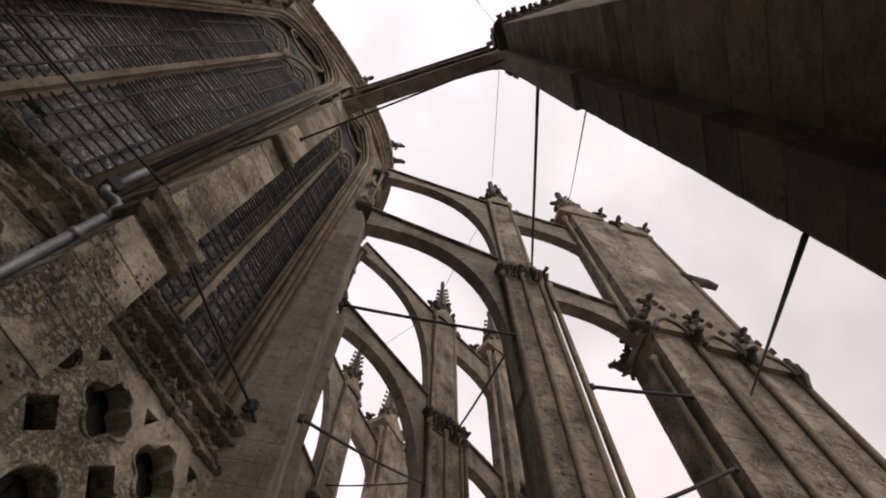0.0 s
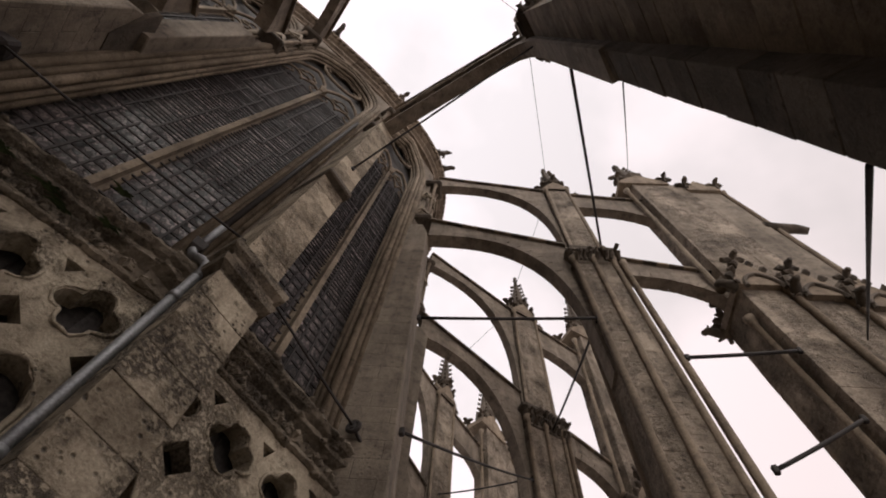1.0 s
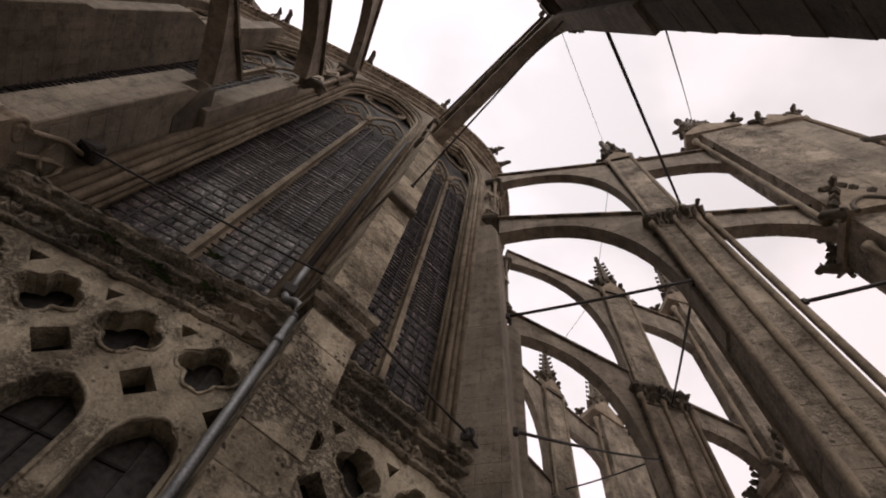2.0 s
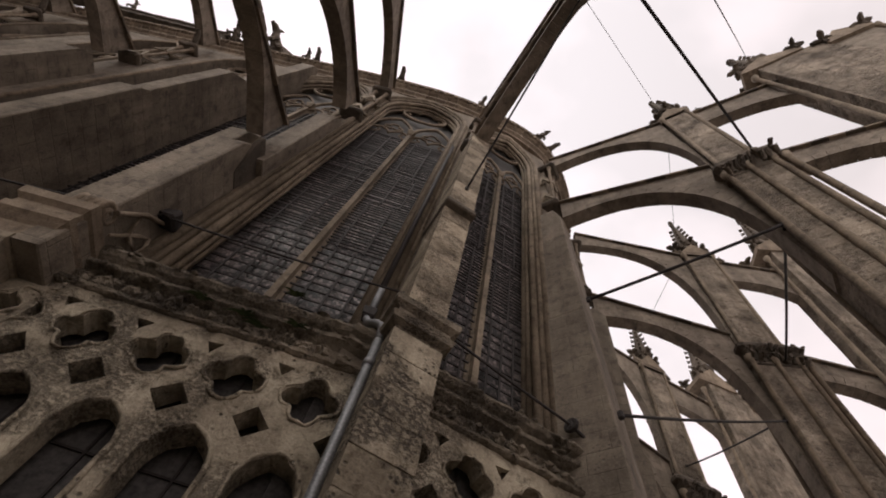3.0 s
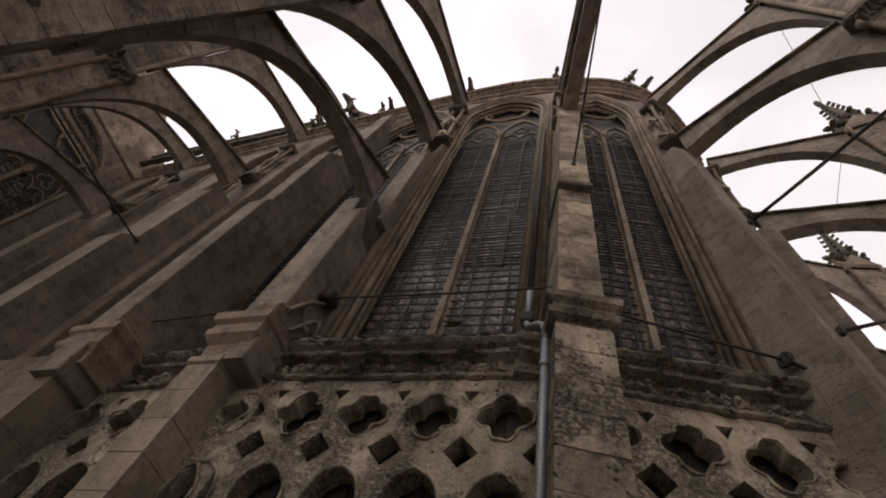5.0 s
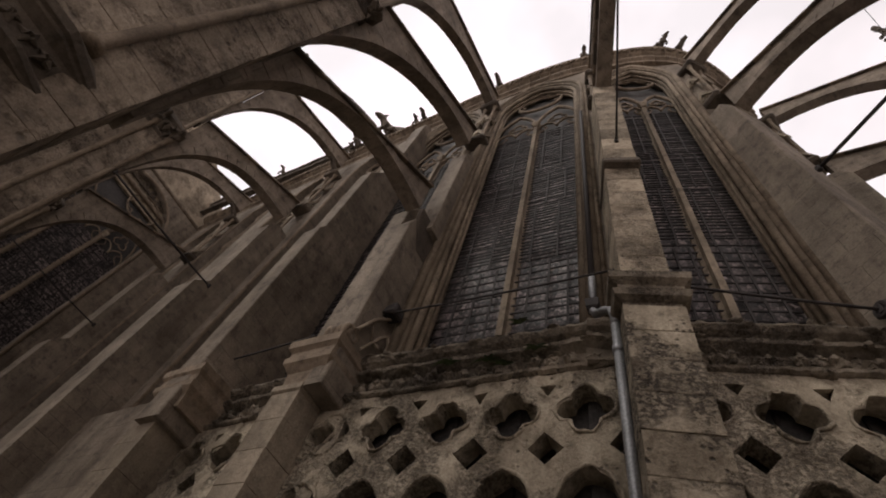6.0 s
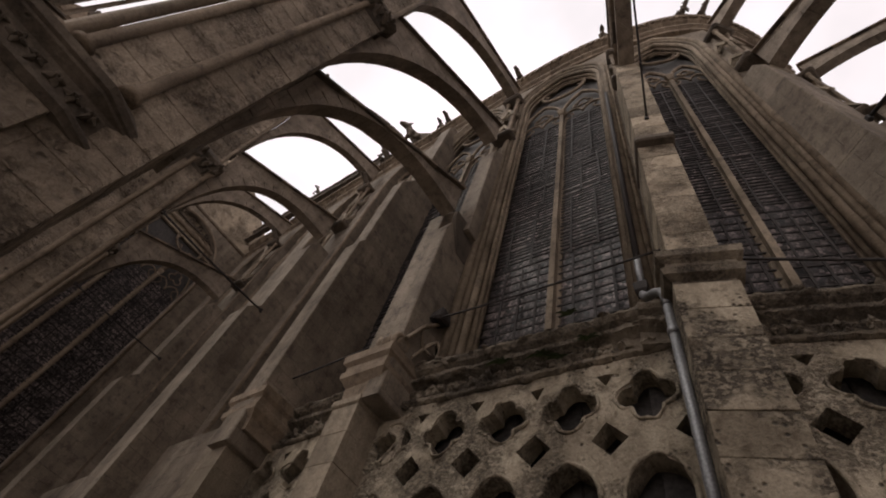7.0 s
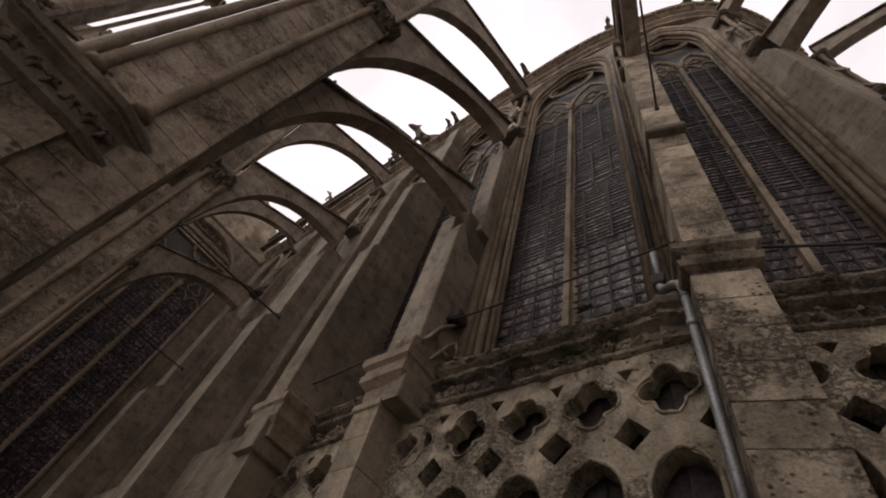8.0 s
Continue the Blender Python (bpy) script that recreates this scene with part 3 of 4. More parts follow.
def grotesque(bm, base, h, turn, lean=0.2):
    """A crouching winged beast, h high, facing along x turned by turn, leaning out over the edge."""
    m = Matrix.Translation(base) @ Matrix.Rotation(turn, 4, "Z") @ Matrix.Diagonal((h, h, h, 1))

    def limb(pts, rs, n=7):
        tube(bm, [m @ Vector(q) for q in pts], [r * h for r in rs], n)
    limb(((-0.12, 0, 0.0), (-0.1, 0, 0.2), (0.02, 0, 0.42), (0.16 + lean, 0, 0.58), (0.26 + lean, 0, 0.66)), (0.15, 0.2, 0.18, 0.15, 0.1), 9)
    limb(((0.22 + lean, 0, 0.66), (0.34 + lean, 0, 0.78), (0.46 + lean, 0, 0.76), (0.6 + lean, 0, 0.68)), (0.1, 0.13, 0.1, 0.045), 8)
    for sd in (-1, 1):
        limb(((-0.1, sd * 0.14, 0.2), (0.1, sd * 0.22, 0.22), (0.12, sd * 0.2, 0.0)), (0.1, 0.1, 0.05))
        limb(((0.14 + lean, sd * 0.12, 0.5), (0.24 + lean * 0.6, sd * 0.16, 0.25), (0.3, sd * 0.13, 0.0)), (0.08, 0.06, 0.06))
        limb(((0.32 + lean, sd * 0.07, 0.86), (0.24 + lean, sd * 0.11, 1.0)), (0.05, 0.012), 5)
        wing = [(0.06, 0.0), (-0.2, 0.42), (-0.34, 0.52), (-0.3, 0.3), (-0.42, 0.22), (-0.3, 0.08), (-0.36, -0.08), (-0.12, -0.16)]
        va = [bm.verts.new(m @ Vector((px, sd * (0.14 + 0.25 * abs(px)), 0.5 + pz))) for px, pz in wing]
        vb = [bm.verts.new(m @ Vector((px, sd * (0.19 + 0.25 * abs(px)), 0.5 + pz))) for px, pz in wing]
        for i in range(8):
            bm.faces.new((va[i], va[(i + 1) % 8], vb[(i + 1) % 8], vb[i]))
        bmesh.ops.triangulate(bm, faces=[bm.faces.new(va[::-1]), bm.faces.new(vb)])


def soffit(s0, z0, s1, z1, e, q):
    """A point of a flyer's soffit, q from 0 at its head (s0, z0) to 1, upright on the pier at (s1, z1)."""
    a = q * math.pi / 2
    return s0 + (s1 - s0) * math.sin(a) ** (2 / e), z1 + (z0 - z1) * math.cos(a) ** (2 / e)


def flyer(key, s0, s1, z_foot, z_spring, z_top0, z_top1, width=0.5, crockets=False, e=2.4, off=0.0):
    """A half arch from the wall at s0 down to the pier at s1."""
    fb = thing("flying_buttress", spot(key) @ Matrix.Translation((0, off, 0)), "grey-brown limestone flying buttress arch with " + ("crocketed" if crockets else "sloping") + " coping", "flying buttress", "flying buttresses")
    n = 16
    under = [soffit(s0, z_foot, s1, z_spring, e, k / n) for k in range(n + 1)]
    bm = bmesh.new()
    prism(bm, under + [(s1, z_top1), (s0, z_top0)], -width / 2 + 0.05, width / 2 - 0.05)
    part("web", bm, FLYER, fb)
    # voussoirs of the arch ring
    for k in range(n):
        (xa, za), (xb, zb) = under[k], under[k + 1]
        l = math.hypot(xb - xa, zb - za)
        nx, nz = (za - zb) / l, (xb - xa) / l
        g = 0.006 / l
        xa, za, xb, zb = xa + (xb - xa) * g, za + (zb - za) * g, xb - (xb - xa) * g, zb - (zb - za) * g
        ring = [(xa - nx * 0.05, za - nz * 0.05), (xb - nx * 0.05, zb - nz * 0.05), (xb + nx * 0.28, zb + nz * 0.28), (xa + nx * 0.28, za + nz * 0.28)]
        bm = bmesh.new()
        prism(bm, [(min(x, s1 + 0.05), z) for x, z in ring], -width / 2, width / 2)
        part("voussoir", worn(bm, 0.012, 3), FLYER, fb)
    # coping
    d = Vector((s1 - s0, z_top1 - z_top0))
    ln = d.length
    m = 8
    for k in range(m):
        a, b = k / m - 0.004, (k + 1) / m + 0.004
        bm = bmesh.new()
        rings = []
        for f in (a, b):
            x, z = s0 + d.x * f, z_top0 + d.y * f
            rings.append([(x, -width / 2 - 0.07, z), (x, -width / 2 - 0.07, z + 0.1), (x, 0, z + 0.26), (x, width / 2 + 0.07, z + 0.1), (x, width / 2 + 0.07, z)])
        loft(bm, rings)
        part("coping_stone", worn(bm, 0.01, 2), CRUST if k % 2 else MOULD, fb)
    if crockets:
        for k in range(9):
            f = (k + 0.5) / 9
            bm = bmesh.new()
            x, z = s0 + d.x * f, z_top0 + d.y * f + 0.22
            g = 0.55 if key == "p1" else 1.0
            tube(bm, [(x, 0, z - 0.05), (x - 0.08 * g, 0, z + 0.16 * g), (x - 0.2 * g, 0, z + 0.2 * g)], [0.07 * g, 0.08 * g, 0.04 * g], 6)
            part("crocket", bm, CRUST, fb)
    return fb


def spur(key, out, half, z0, z1, mat=ASHLAR, lower=None, label="tall dark limestone wall buttress"):
    """The solid buttress built against the wall."""
    sp = thing("wall_buttress", spot(key), label, "buttress", "wall buttresses")
    bm = bmesh.new()
    prism(bm, [(-0.5, z0), (out, z0), (out, z1 - 0.5), (out - 0.25, z1), (-0.5, z1)], -half, half)
    part("shaft", bm, mat, sp)
    if lower:
        o2, z2 = lower
        bm = bmesh.new()
        prism(bm, [(out - 0.1, z0), (o2, z0 + (0.0 if z0 < 1 else 1.2)), (o2, z2 - 0.6), (out - 0.1, z2)], -half - 0.003, half + 0.003)
        part("lower_stage", bm, mat, sp)
    return sp


def stage(parent, name, outline, ya, yb, mat=ASHLAR):
    """One stage of a buttress: its outline seen from the side, drawn out from ya to yb."""
    bm = bmesh.new()
    prism(bm, outline, ya, yb)
    bmesh.ops.bevel(bm, geom=[e for e in bm.edges if abs(e.verts[0].co.y - e.verts[1].co.y) < 1e-4 and len(e.link_faces) == 2 and e.calc_face_angle(0) > 1.2], offset=0.025, segments=1, affect="EDGES")
    return part(name, bm, mat, parent)


def column(bm, x, y, z0, z1, r, n=10):
    tube(bm, [(x, y, z0), (x, y, z0 + 0.12), (x, y, z0 + 0.16), (x, y, z1 - 0.35), (x, y, z1 - 0.3), (x, y, z1)], [r * 1.7, r * 1.7, r, r, r * 1.2, r * 1.9], n)


def tabernacle(key, s, half, z0, z1):
    """The little open storey between the lower and the upper flyer: two thin shafts with carved caps."""
    tb = thing("tabernacle", spot(key), "carved open storey with thin shafts between two flyers", "tabernacle", "tabernacles")
    for y in (-half * 0.7, half * 0.7):
        bm = bmesh.new()
        column(bm, s, y, z0, z1, 0.075)
        part("shaft", bm, MOULD, tb)
    for z, r in ((z0 - 0.1, 0.2), (z1 - 0.1, 0.3)):
        bm = bmesh.new()
        box(bm, s - 0.7, s + r, -half - 0.1, half + 0.1, z, z + 0.28, 0.08)
        part("slab", worn(bm, 0.02, 5), CRUST, tb)
    bm = bmesh.new()
    box(bm, -0.3, s - 0.25, -half * 0.6, half * 0.6, z0, z1)
    part("back", bm, ASHLAR, tb)
    for z, w in ((z0 + 0.25, half + 0.05), (z0 + (z1 - z0) * 0.5, half * 0.85)):
        for y, turn in ((0.0, 90), (-half, 0), (half, 0)):
            bm = bmesh.new()
            prism(bm, [(-w, 0.0), (-w + 0.09, 0.0), (0, 0.72), (w - 0.09, 0.0), (w, 0.0), (0.05, 1.0), (-0.05, 1.0)], -0.06, 0.06)
            part("gablet", worn(bm, 0.015, 6), SMOOTH, tb, m=pose(s + 0.06 if turn else s - 0.3, y, z, 0, 0, turn))
            bm = bmesh.new()
            tube(bm, [(px, 0, 0.22 + pz) for px, pz in foil(3, 0.1, 0.09, math.pi / 2)], 0.03, 5, closed=True)
            part("gablet_foil", bm, SMOOTH, tb, m=pose(s + 0.06 if turn else s - 0.3, y, z, 0, 0, turn))
    beast(tb, s + 0.1, 0.0, z1 + 0.5, (1, 0.1, 0.35), 0.8)
    return tb


def pier(key, s0, s1, half, z_cap, z_sh, z_pin, mat=BLOCK, base_cap=None, rolls=True, off=0.0, label="slender limestone pier with corner shafts and a crocketed pinnacle", seed=1):
    pr = thing("pier", spot(key) @ Matrix.Translation((0, off, 0)), label, "pier", "intermediate piers")
    courses(pr, s0, s1, -half, half, 0, z_cap - 0.5, mat, 0.44, "stone", seed=seed, split=2)
    # rolls on the corners
    for x, y in ((s0 + 0.02, half), (s0 + 0.02, -half), (s1 - 0.02, half), (s1 - 0.02, -half), ((s0 + s1) / 2, half + 0.02), ((s0 + s1) / 2, -half - 0.02)):
        if not rolls or base_cap and x < s0 + 0.1:
            continue
        bm = bmesh.new()
        column(bm, x, y, base_cap + 0.3 if base_cap and x > s0 + 0.3 else 0.2, z_cap - 0.55, 0.085, 14)
        part("corner_roll", bm, MOULD, pr)
    # detached shaft on the outer side
    for y in ((half * 0.9,) if base_cap else (half * 0.8, -half * 0.8)):
        bm = bmesh.new()
        column(bm, s1 + (0.19 if base_cap else 0.3), y, (base_cap or 0) + 0.2, z_cap - 0.6, 0.09)
        part("detached_shaft", bm, MOULD, pr)
    # foliate cap
    bm = bmesh.new()
    rings = []
    for z, e in ((z_cap - 1.0, 0.0), (z_cap - 0.9, 0.07), (z_cap - 0.8, 0.02), (z_cap - 0.45, 0.03), (z_cap - 0.25, 0.12), (z_cap - 0.1, 0.2), (z_cap + 0.06, 0.18), (z_cap + 0.45, -0.08)):
        rings.append([(s0 - e, -half - e + 0.15, z), (s0 - e + 0.15, -half - e, z), (s1 + e, -half - e, z), (s1 + e + 0.15, -half - e + 0.15, z), (s1 + e + 0.15, half + e - 0.15, z), (s1 + e, half + e, z), (s0 - e + 0.15, half + e, z), (s0 - e, half + e - 0.15, z)])
    loft(bm, rings)
    part("capital", worn(bm, 0.07, 4), CRUST, pr, "blackened carved capital")
    rng = random.Random(seed)
    for k in range(40):
        side = (1, -1)[k % 2]
        x = s0 + 0.05 + (s1 + 0.1 - s0) * (k // 2 % 10) / 9 + rng.uniform(-0.05, 0.05)
        y, z = side * (half + rng.uniform(0.02, 0.16)), z_cap - (0.62 if k > 19 else 0.2) - rng.uniform(-0.06, 0.22)
        bm = bmesh.new()
        tube(bm, [(x, y * 0.9, z - 0.12), (x + rng.uniform(-0.05, 0.05), y, z), (x + rng.uniform(-0.1, 0.1), y + side * rng.uniform(0.12, 0.24), z + rng.uniform(0.05, 0.14)), (x, y + side * 0.16, z + rng.uniform(-0.02, 0.06))], [0.05, rng.uniform(0.06, 0.1), rng.uniform(0.05, 0.09), 0.02], 6)
        part("leaf", worn(bm, 0.06, 6), CRUST, pr)
    if base_cap:
        xa, xb, hb = s0 + 0.45, s1 + 0.62, half + 0.08
        bm = bmesh.new()
        loft(bm, [[(xa - e, -hb + 0.1, z), (xa + 0.35, -hb - e, z), (xb + e, -hb - e, z), (xb + e, hb + e, z), (xa + 0.35, hb + e, z), (xa - e, hb - 0.1, z)] for z, e in ((base_cap - 0.62, 0.02), (base_cap - 0.56, 0.1), (base_cap - 0.5, 0.1), (base_cap - 0.44, 0.0), (base_cap - 0.14, 0.0), (base_cap - 0.06, 0.13), (base_cap - 0.02, 0.13), (base_cap, 0.18), (base_cap + 0.1, 0.19), (base_cap + 0.26, 0.0))])
        part("moulded_cornice", worn(bm, 0.02, 4), CRUST, pr, "blackened moulded cornice")
        for k in range(7):
            x = xa + 0.2 + (xb - xa - 0.2) * k / 6
            bm = bmesh.new()
            for q in range(4):
                a = q * math.tau / 4 + 0.6 + k
                tube(bm, [(0, -0.06, 0), (math.cos(a) * 0.06, 0.02, math.sin(a) * 0.06), (math.cos(a) * 0.12, 0.0, math.sin(a) * 0.11)], [0.05, 0.045, 0.015], 6)
            part("carved_boss", worn(bm, 0.04, 9), CRUST, pr, m=Matrix.Translation((x, hb, base_cap - 0.3)))
        courses(pr, xa + 0.4, xb, -hb, hb, 0, base_cap - 0.6, BLOCK, 0.5, "base_stone", seed=seed + 5, split=2)
    # upper stage and pinnacle
    a, b, hh = s0 + 0.18, s1 - 0.1, half * 0.72
    courses(pr, a, b, -hh, hh, z_cap + 0.25, z_sh, mat, 0.4, "upper_stone", seed=seed + 9, split=1)
    for x, y in ((a, hh), (a, -hh), (b, hh), (b, -hh)):
        bm = bmesh.new()
        column(bm, x, y, z_cap + 0.3, z_sh, 0.075, 8)
        part("upper_roll", bm, MOULD, pr)
    mid = (a + b) / 2
    for turn in (0, 1):
        bm = bmesh.new()
        g = hh if turn else (b - a) / 2
        d2 = (b - a) / 2 if turn else hh
        rot = pose(mid, 0, z_sh, 0, 0, 90 * turn)
        prism(bm, [(-g - 0.1, -0.15), (g + 0.1, -0.15), (g + 0.12, 0.1), (0, 1.15), (-g - 0.12, 0.1)], -d2 - 0.08, d2 + 0.08)
        part("gable", bm, MOULD, pr, m=rot)
    for x, y in ((mid, hh), (mid, -hh), (a, 0), (b, 0)):
        bm = bmesh.new()
        flower(bm, x, y, z_sh + 0.9, 1.5)
        part("fleuron", worn(bm, 0.06, 5), CRUST, pr)
    bm = bmesh.new()
    box(bm, mid - 0.3, mid + 0.3, -0.3, 0.3, z_sh - 0.1, z_sh + 1.35, 0.05)
    finial(bm, mid, 0, z_sh + 1.2, z_pin - z_sh - 1.2, 0.85, 6)
    part("pinnacle", bm, CRUST, pr, "dark crocketed spirelet")
    beast(pr, b, 0, z_sh + 0.1, (1, 0, 0.1), 0.7)
    return pr


def outer_pier(key, s0, s1, half, z_top, z_gab, z_pin, seed=3):
    op = thing("outer_pier", spot(key), "massive pale grey limestone outer pier with gablets and pinnacles", "pier", "outer piers")
    bm = bmesh.new()
    box(bm, s0, s1, -half + 0.16, half - 0.16, 0, z_top)
    part("slab", bm, ASHLAR, op)
    third = (s1 - s0) / 3
    courses(op, s0 - 0.02, s0 + 1.9 * third, -half + 0.1, half - 0.1, z_gab, z_top, BLOCK, 0.48, "stone", seed=seed, split=3)
    courses(op, s0 + 1.95 * third, s1, -half + 0.2, half - 0.2, z_gab, z_top - 0.9, BLOCK, 0.48, "stone", seed=seed + 1, split=2)
    # lower stage stands out in three strips under gablets
    for k in range(3):
        x = s0 - 0.3 + k * third * 1.08
        courses(op, x + 0.05, x + third * 1.02, -half - 0.12, half + 0.12, 0, z_gab - 0.4 - 0.5 * k, BLOCK, 0.5, "lower_stone", seed=seed + 11 + k, split=1)
        zc = z_gab - 0.5 - 0.5 * k
        g = third * 0.55
        bm = bmesh.new()
        mid = x + third * 0.53
        prism(bm, [(mid - g, zc - 0.2), (mid + g, zc - 0.2), (mid + g, zc + 0.1), (mid, zc + 1.3), (mid - g, zc + 0.1)], -half - 0.3, half + 0.3)
        part("gablet", worn(bm, 0.02, 4), MOULD, op)
        for y in (-half - 0.2, half + 0.2):
            bm = bmesh.new()
            flower(bm, mid, y, zc + 1.2, 1.3)
            part("fleuron", worn(bm, 0.05, 6), CRUST, op)
            bm = bmesh.new()
            tube(bm, [(mid + px, y + math.copysign(0.12, y), zc - 0.35 + pz) for px, pz in pointed(g * 1.5, 0, 0.75, 5)], 0.07, 6)
            part("blind_arch", bm, CRUST, op)
            for q in range(6):
                f, sd = (q // 2 + 0.4) / 3, (-1, 1)[q % 2]
                bm = bmesh.new()
                cx, cz, o = mid + sd * g * (1 - f), zc + 0.1 + 1.2 * f, math.copysign(0.1, y)
                tube(bm, [(cx, y, cz), (cx + sd * 0.1, y + o, cz + 0.12), (cx + sd * 0.22, y + o, cz + 0.1)], [0.1, 0.13, 0.04], 6)
                part("crocket", worn(bm, 0.05, 7), CRUST, op)
            bm = bmesh.new()
            tube(bm, [(x + third * 1.04, y * 1.1, zc - 0.75), (x + third * 1.04, y * 1.2, zc - 0.4), (x + third * 1.04, y * 1.25, zc - 0.05), (x + third * 1.04, y * 1.1, zc + 0.25)], [0.06, 0.12, 0.15, 0.05], 7)
            part("canopy_carving", worn(bm, 0.09, 6), CRUST, op)
            bm = bmesh.new()
            column(bm, x + third * 1.04, y * 0.98, 0.5, zc - 0.1, 0.1, 8)
            part("strip_shaft", bm, MOULD, op)
            beast(op, x, y, zc - 0.1, (-0.3 if k else -1, math.copysign(1, y) if k else 0, 0.0), 0.55)
    # detached shafts at both ends
    for x in (s0 - 0.35, s1 + 0.35):
        for za, zb in ((z_gab, z_top - 0.6), (0.5, z_gab - 1.6)):
            bm = bmesh.new()
            column(bm, x, half * 0.55 * (-1), za, zb, 0.085)
            part("detached_shaft", bm, MOULD, op)
    # crown
    for x, w, zt, zp in ((s0 + third * 0.45, 1.05, z_top, z_pin + 0.8), (s0 + third * 2.45, 0.6, z_top - 0.9, z_top + 1.4)):
        bm = bmesh.new()
        g = third * (0.95 if w > 0.7 else 0.6)
        prism(bm, [(x - g, zt - 0.15), (x + g, zt - 0.15), (x + g, zt + 0.15), (x, zt + 1.3), (x - g, zt + 0.15)], -half, half)
        part("gable", worn(bm, 0.02, 4), MOULD, op)
        bm = bmesh.new()
        box(bm, x - w * 0.45, x + w * 0.45, -w * 0.45, w * 0.45, zt, zt + 1.5, 0.06)
        finial(bm, x, 0, zt + 1.3, max(zp - zt - 1.3, 1.2), w * 1.1, 6)
        part("pinnacle", bm, CRUST, op, "dark crocketed spirelet")
        for sx in (-g, g):
            for y in (-half, half):
                bm = bmesh.new()
                flower(bm, x + sx * 0.95, y, zt + 0.1, 1.5)
                part("fleuron", worn(bm, 0.07, 5), CRUST, op)
    beast(op, s1 - 0.1, 0, z_top - 1.2, (1, 0, 0.05), 1.0)
    beast(op, s1 - 0.1, -half * 0.5, z_top - 5.2, (1, 0, -0.1), 1.6, fat=1.7)
    beast(op, s1 - 0.1, -half * 0.5, z_gab - 0.6, (1, 0, 0.1), 1.0, fat=1.4)
    return op


# ---- clerestory bays ----
STATIONS = list(WALL)
for n, (a, b) in enumerate(zip(STATIONS, STATIONS[1:]), 1):
    bay(a, b, n, detailed=(a, b) in (("mh", "m1"), ("m1", "c0"), ("c0", "p1")))


def rounded(keys, n):
    """A smooth line through the stations."""
    p = [Vector((*WALL[k], 0)) for k in keys]
    p = [2 * p[0] - p[1]] + p + [2 * p[-1] - p[-2]]
    out = []
    for i in range(1, len(p) - 2):
        for k in range(n):
            t = k / n
            a, b, c, d = p[i - 1:i + 3]
            out.append(0.5 * (2 * b + (c - a) * t + (2 * a - 5 * b + 4 * c - d) * t * t + (3 * b - a - 3 * c + d) * t ** 3))
    return out + [p[-2]]


# cornice: frieze, carved leaf band and parapet edge, laid stone by stone round the choir
cornice = thing("cornice", Matrix.Identity(4), "worn moulded cornice with a leaf frieze under the parapet", "cornice", kind="structure")
LINE = rounded(STATIONS[2:], 8)
CPROF = [(-0.9, -0.1), (0.02, -0.1), (0.05, 0.1), (0.2, 0.2), (0.2, 0.34), (0.06, 0.4), (0.06, 0.85), (0.25, 0.95), (0.42, 1.12), (0.45, 1.36), (0.3, 1.46), (0.3, 1.7), (-0.9, 1.7)]
leaf = bmesh.new()
bmesh.ops.create_icosphere(leaf, subdivisions=2, radius=0.13)
for v in leaf.verts:
    v.co = Vector((v.co.x, v.co.y * 0.6, v.co.z * 1.5)) + noise.noise_vector(v.co * 12) * 0.05
LEAF_ME = bpy.data.meshes.new("leaf_carving")
leaf.to_mesh(LEAF_ME)
leaf.free()
LEAF_ME.materials.append(MOULD)
arch = bmesh.new()
tube(arch, [(px, 0, pz) for px, pz in pointed(0.17, 0.2, 0.16, 4)], 0.03, 5)
ARCH_ME = bpy.data.meshes.new("frieze_arch")
arch.to_mesh(ARCH_ME)
arch.free()
ARCH_ME.materials.append(MOULD)
for i in range(len(LINE) - 1):
    a, b = LINE[i], LINE[i + 1]
    ta = (LINE[min(i + 1, len(LINE) - 1)] - LINE[max(i - 1, 0)]).normalized()
    tb = (LINE[min(i + 2, len(LINE) - 1)] - LINE[i]).normalized()
    na, nb = Vector((ta.y, -ta.x, 0)), Vector((tb.y, -tb.x, 0))
    bm = bmesh.new()
    g = (b - a).normalized() * 0.006
    loft(bm, [[a + g + na * o + Vector((0, 0, Z_TOP - 1.6 + z)) for o, z in CPROF], [b - g + nb * o + Vector((0, 0, Z_TOP - 1.6 + z)) for o, z in CPROF]])
    part("cornice_stone", worn(bm, 0.02, 2), MOULD, cornice)
    for f in (1 / 6, 0.5, 5 / 6) if i > 24 else ():
        link("frieze_arch", ARCH_ME, cornice, m=Matrix.Translation((0, 0, Z_TOP - 1.2)) @ along(a.lerp(b, f) + na * 0.07, b - a))
    for f in (0.25, 0.75):
        p = a.lerp(b, f) + na * 0.4
        link("leaf_carving", LEAF_ME, cornice, m=Matrix.Translation((0, 0, Z_TOP - 0.42)) @ along(p, b - a) @ pose(0, 0, 0, 0, random.uniform(-25, 25), 0))

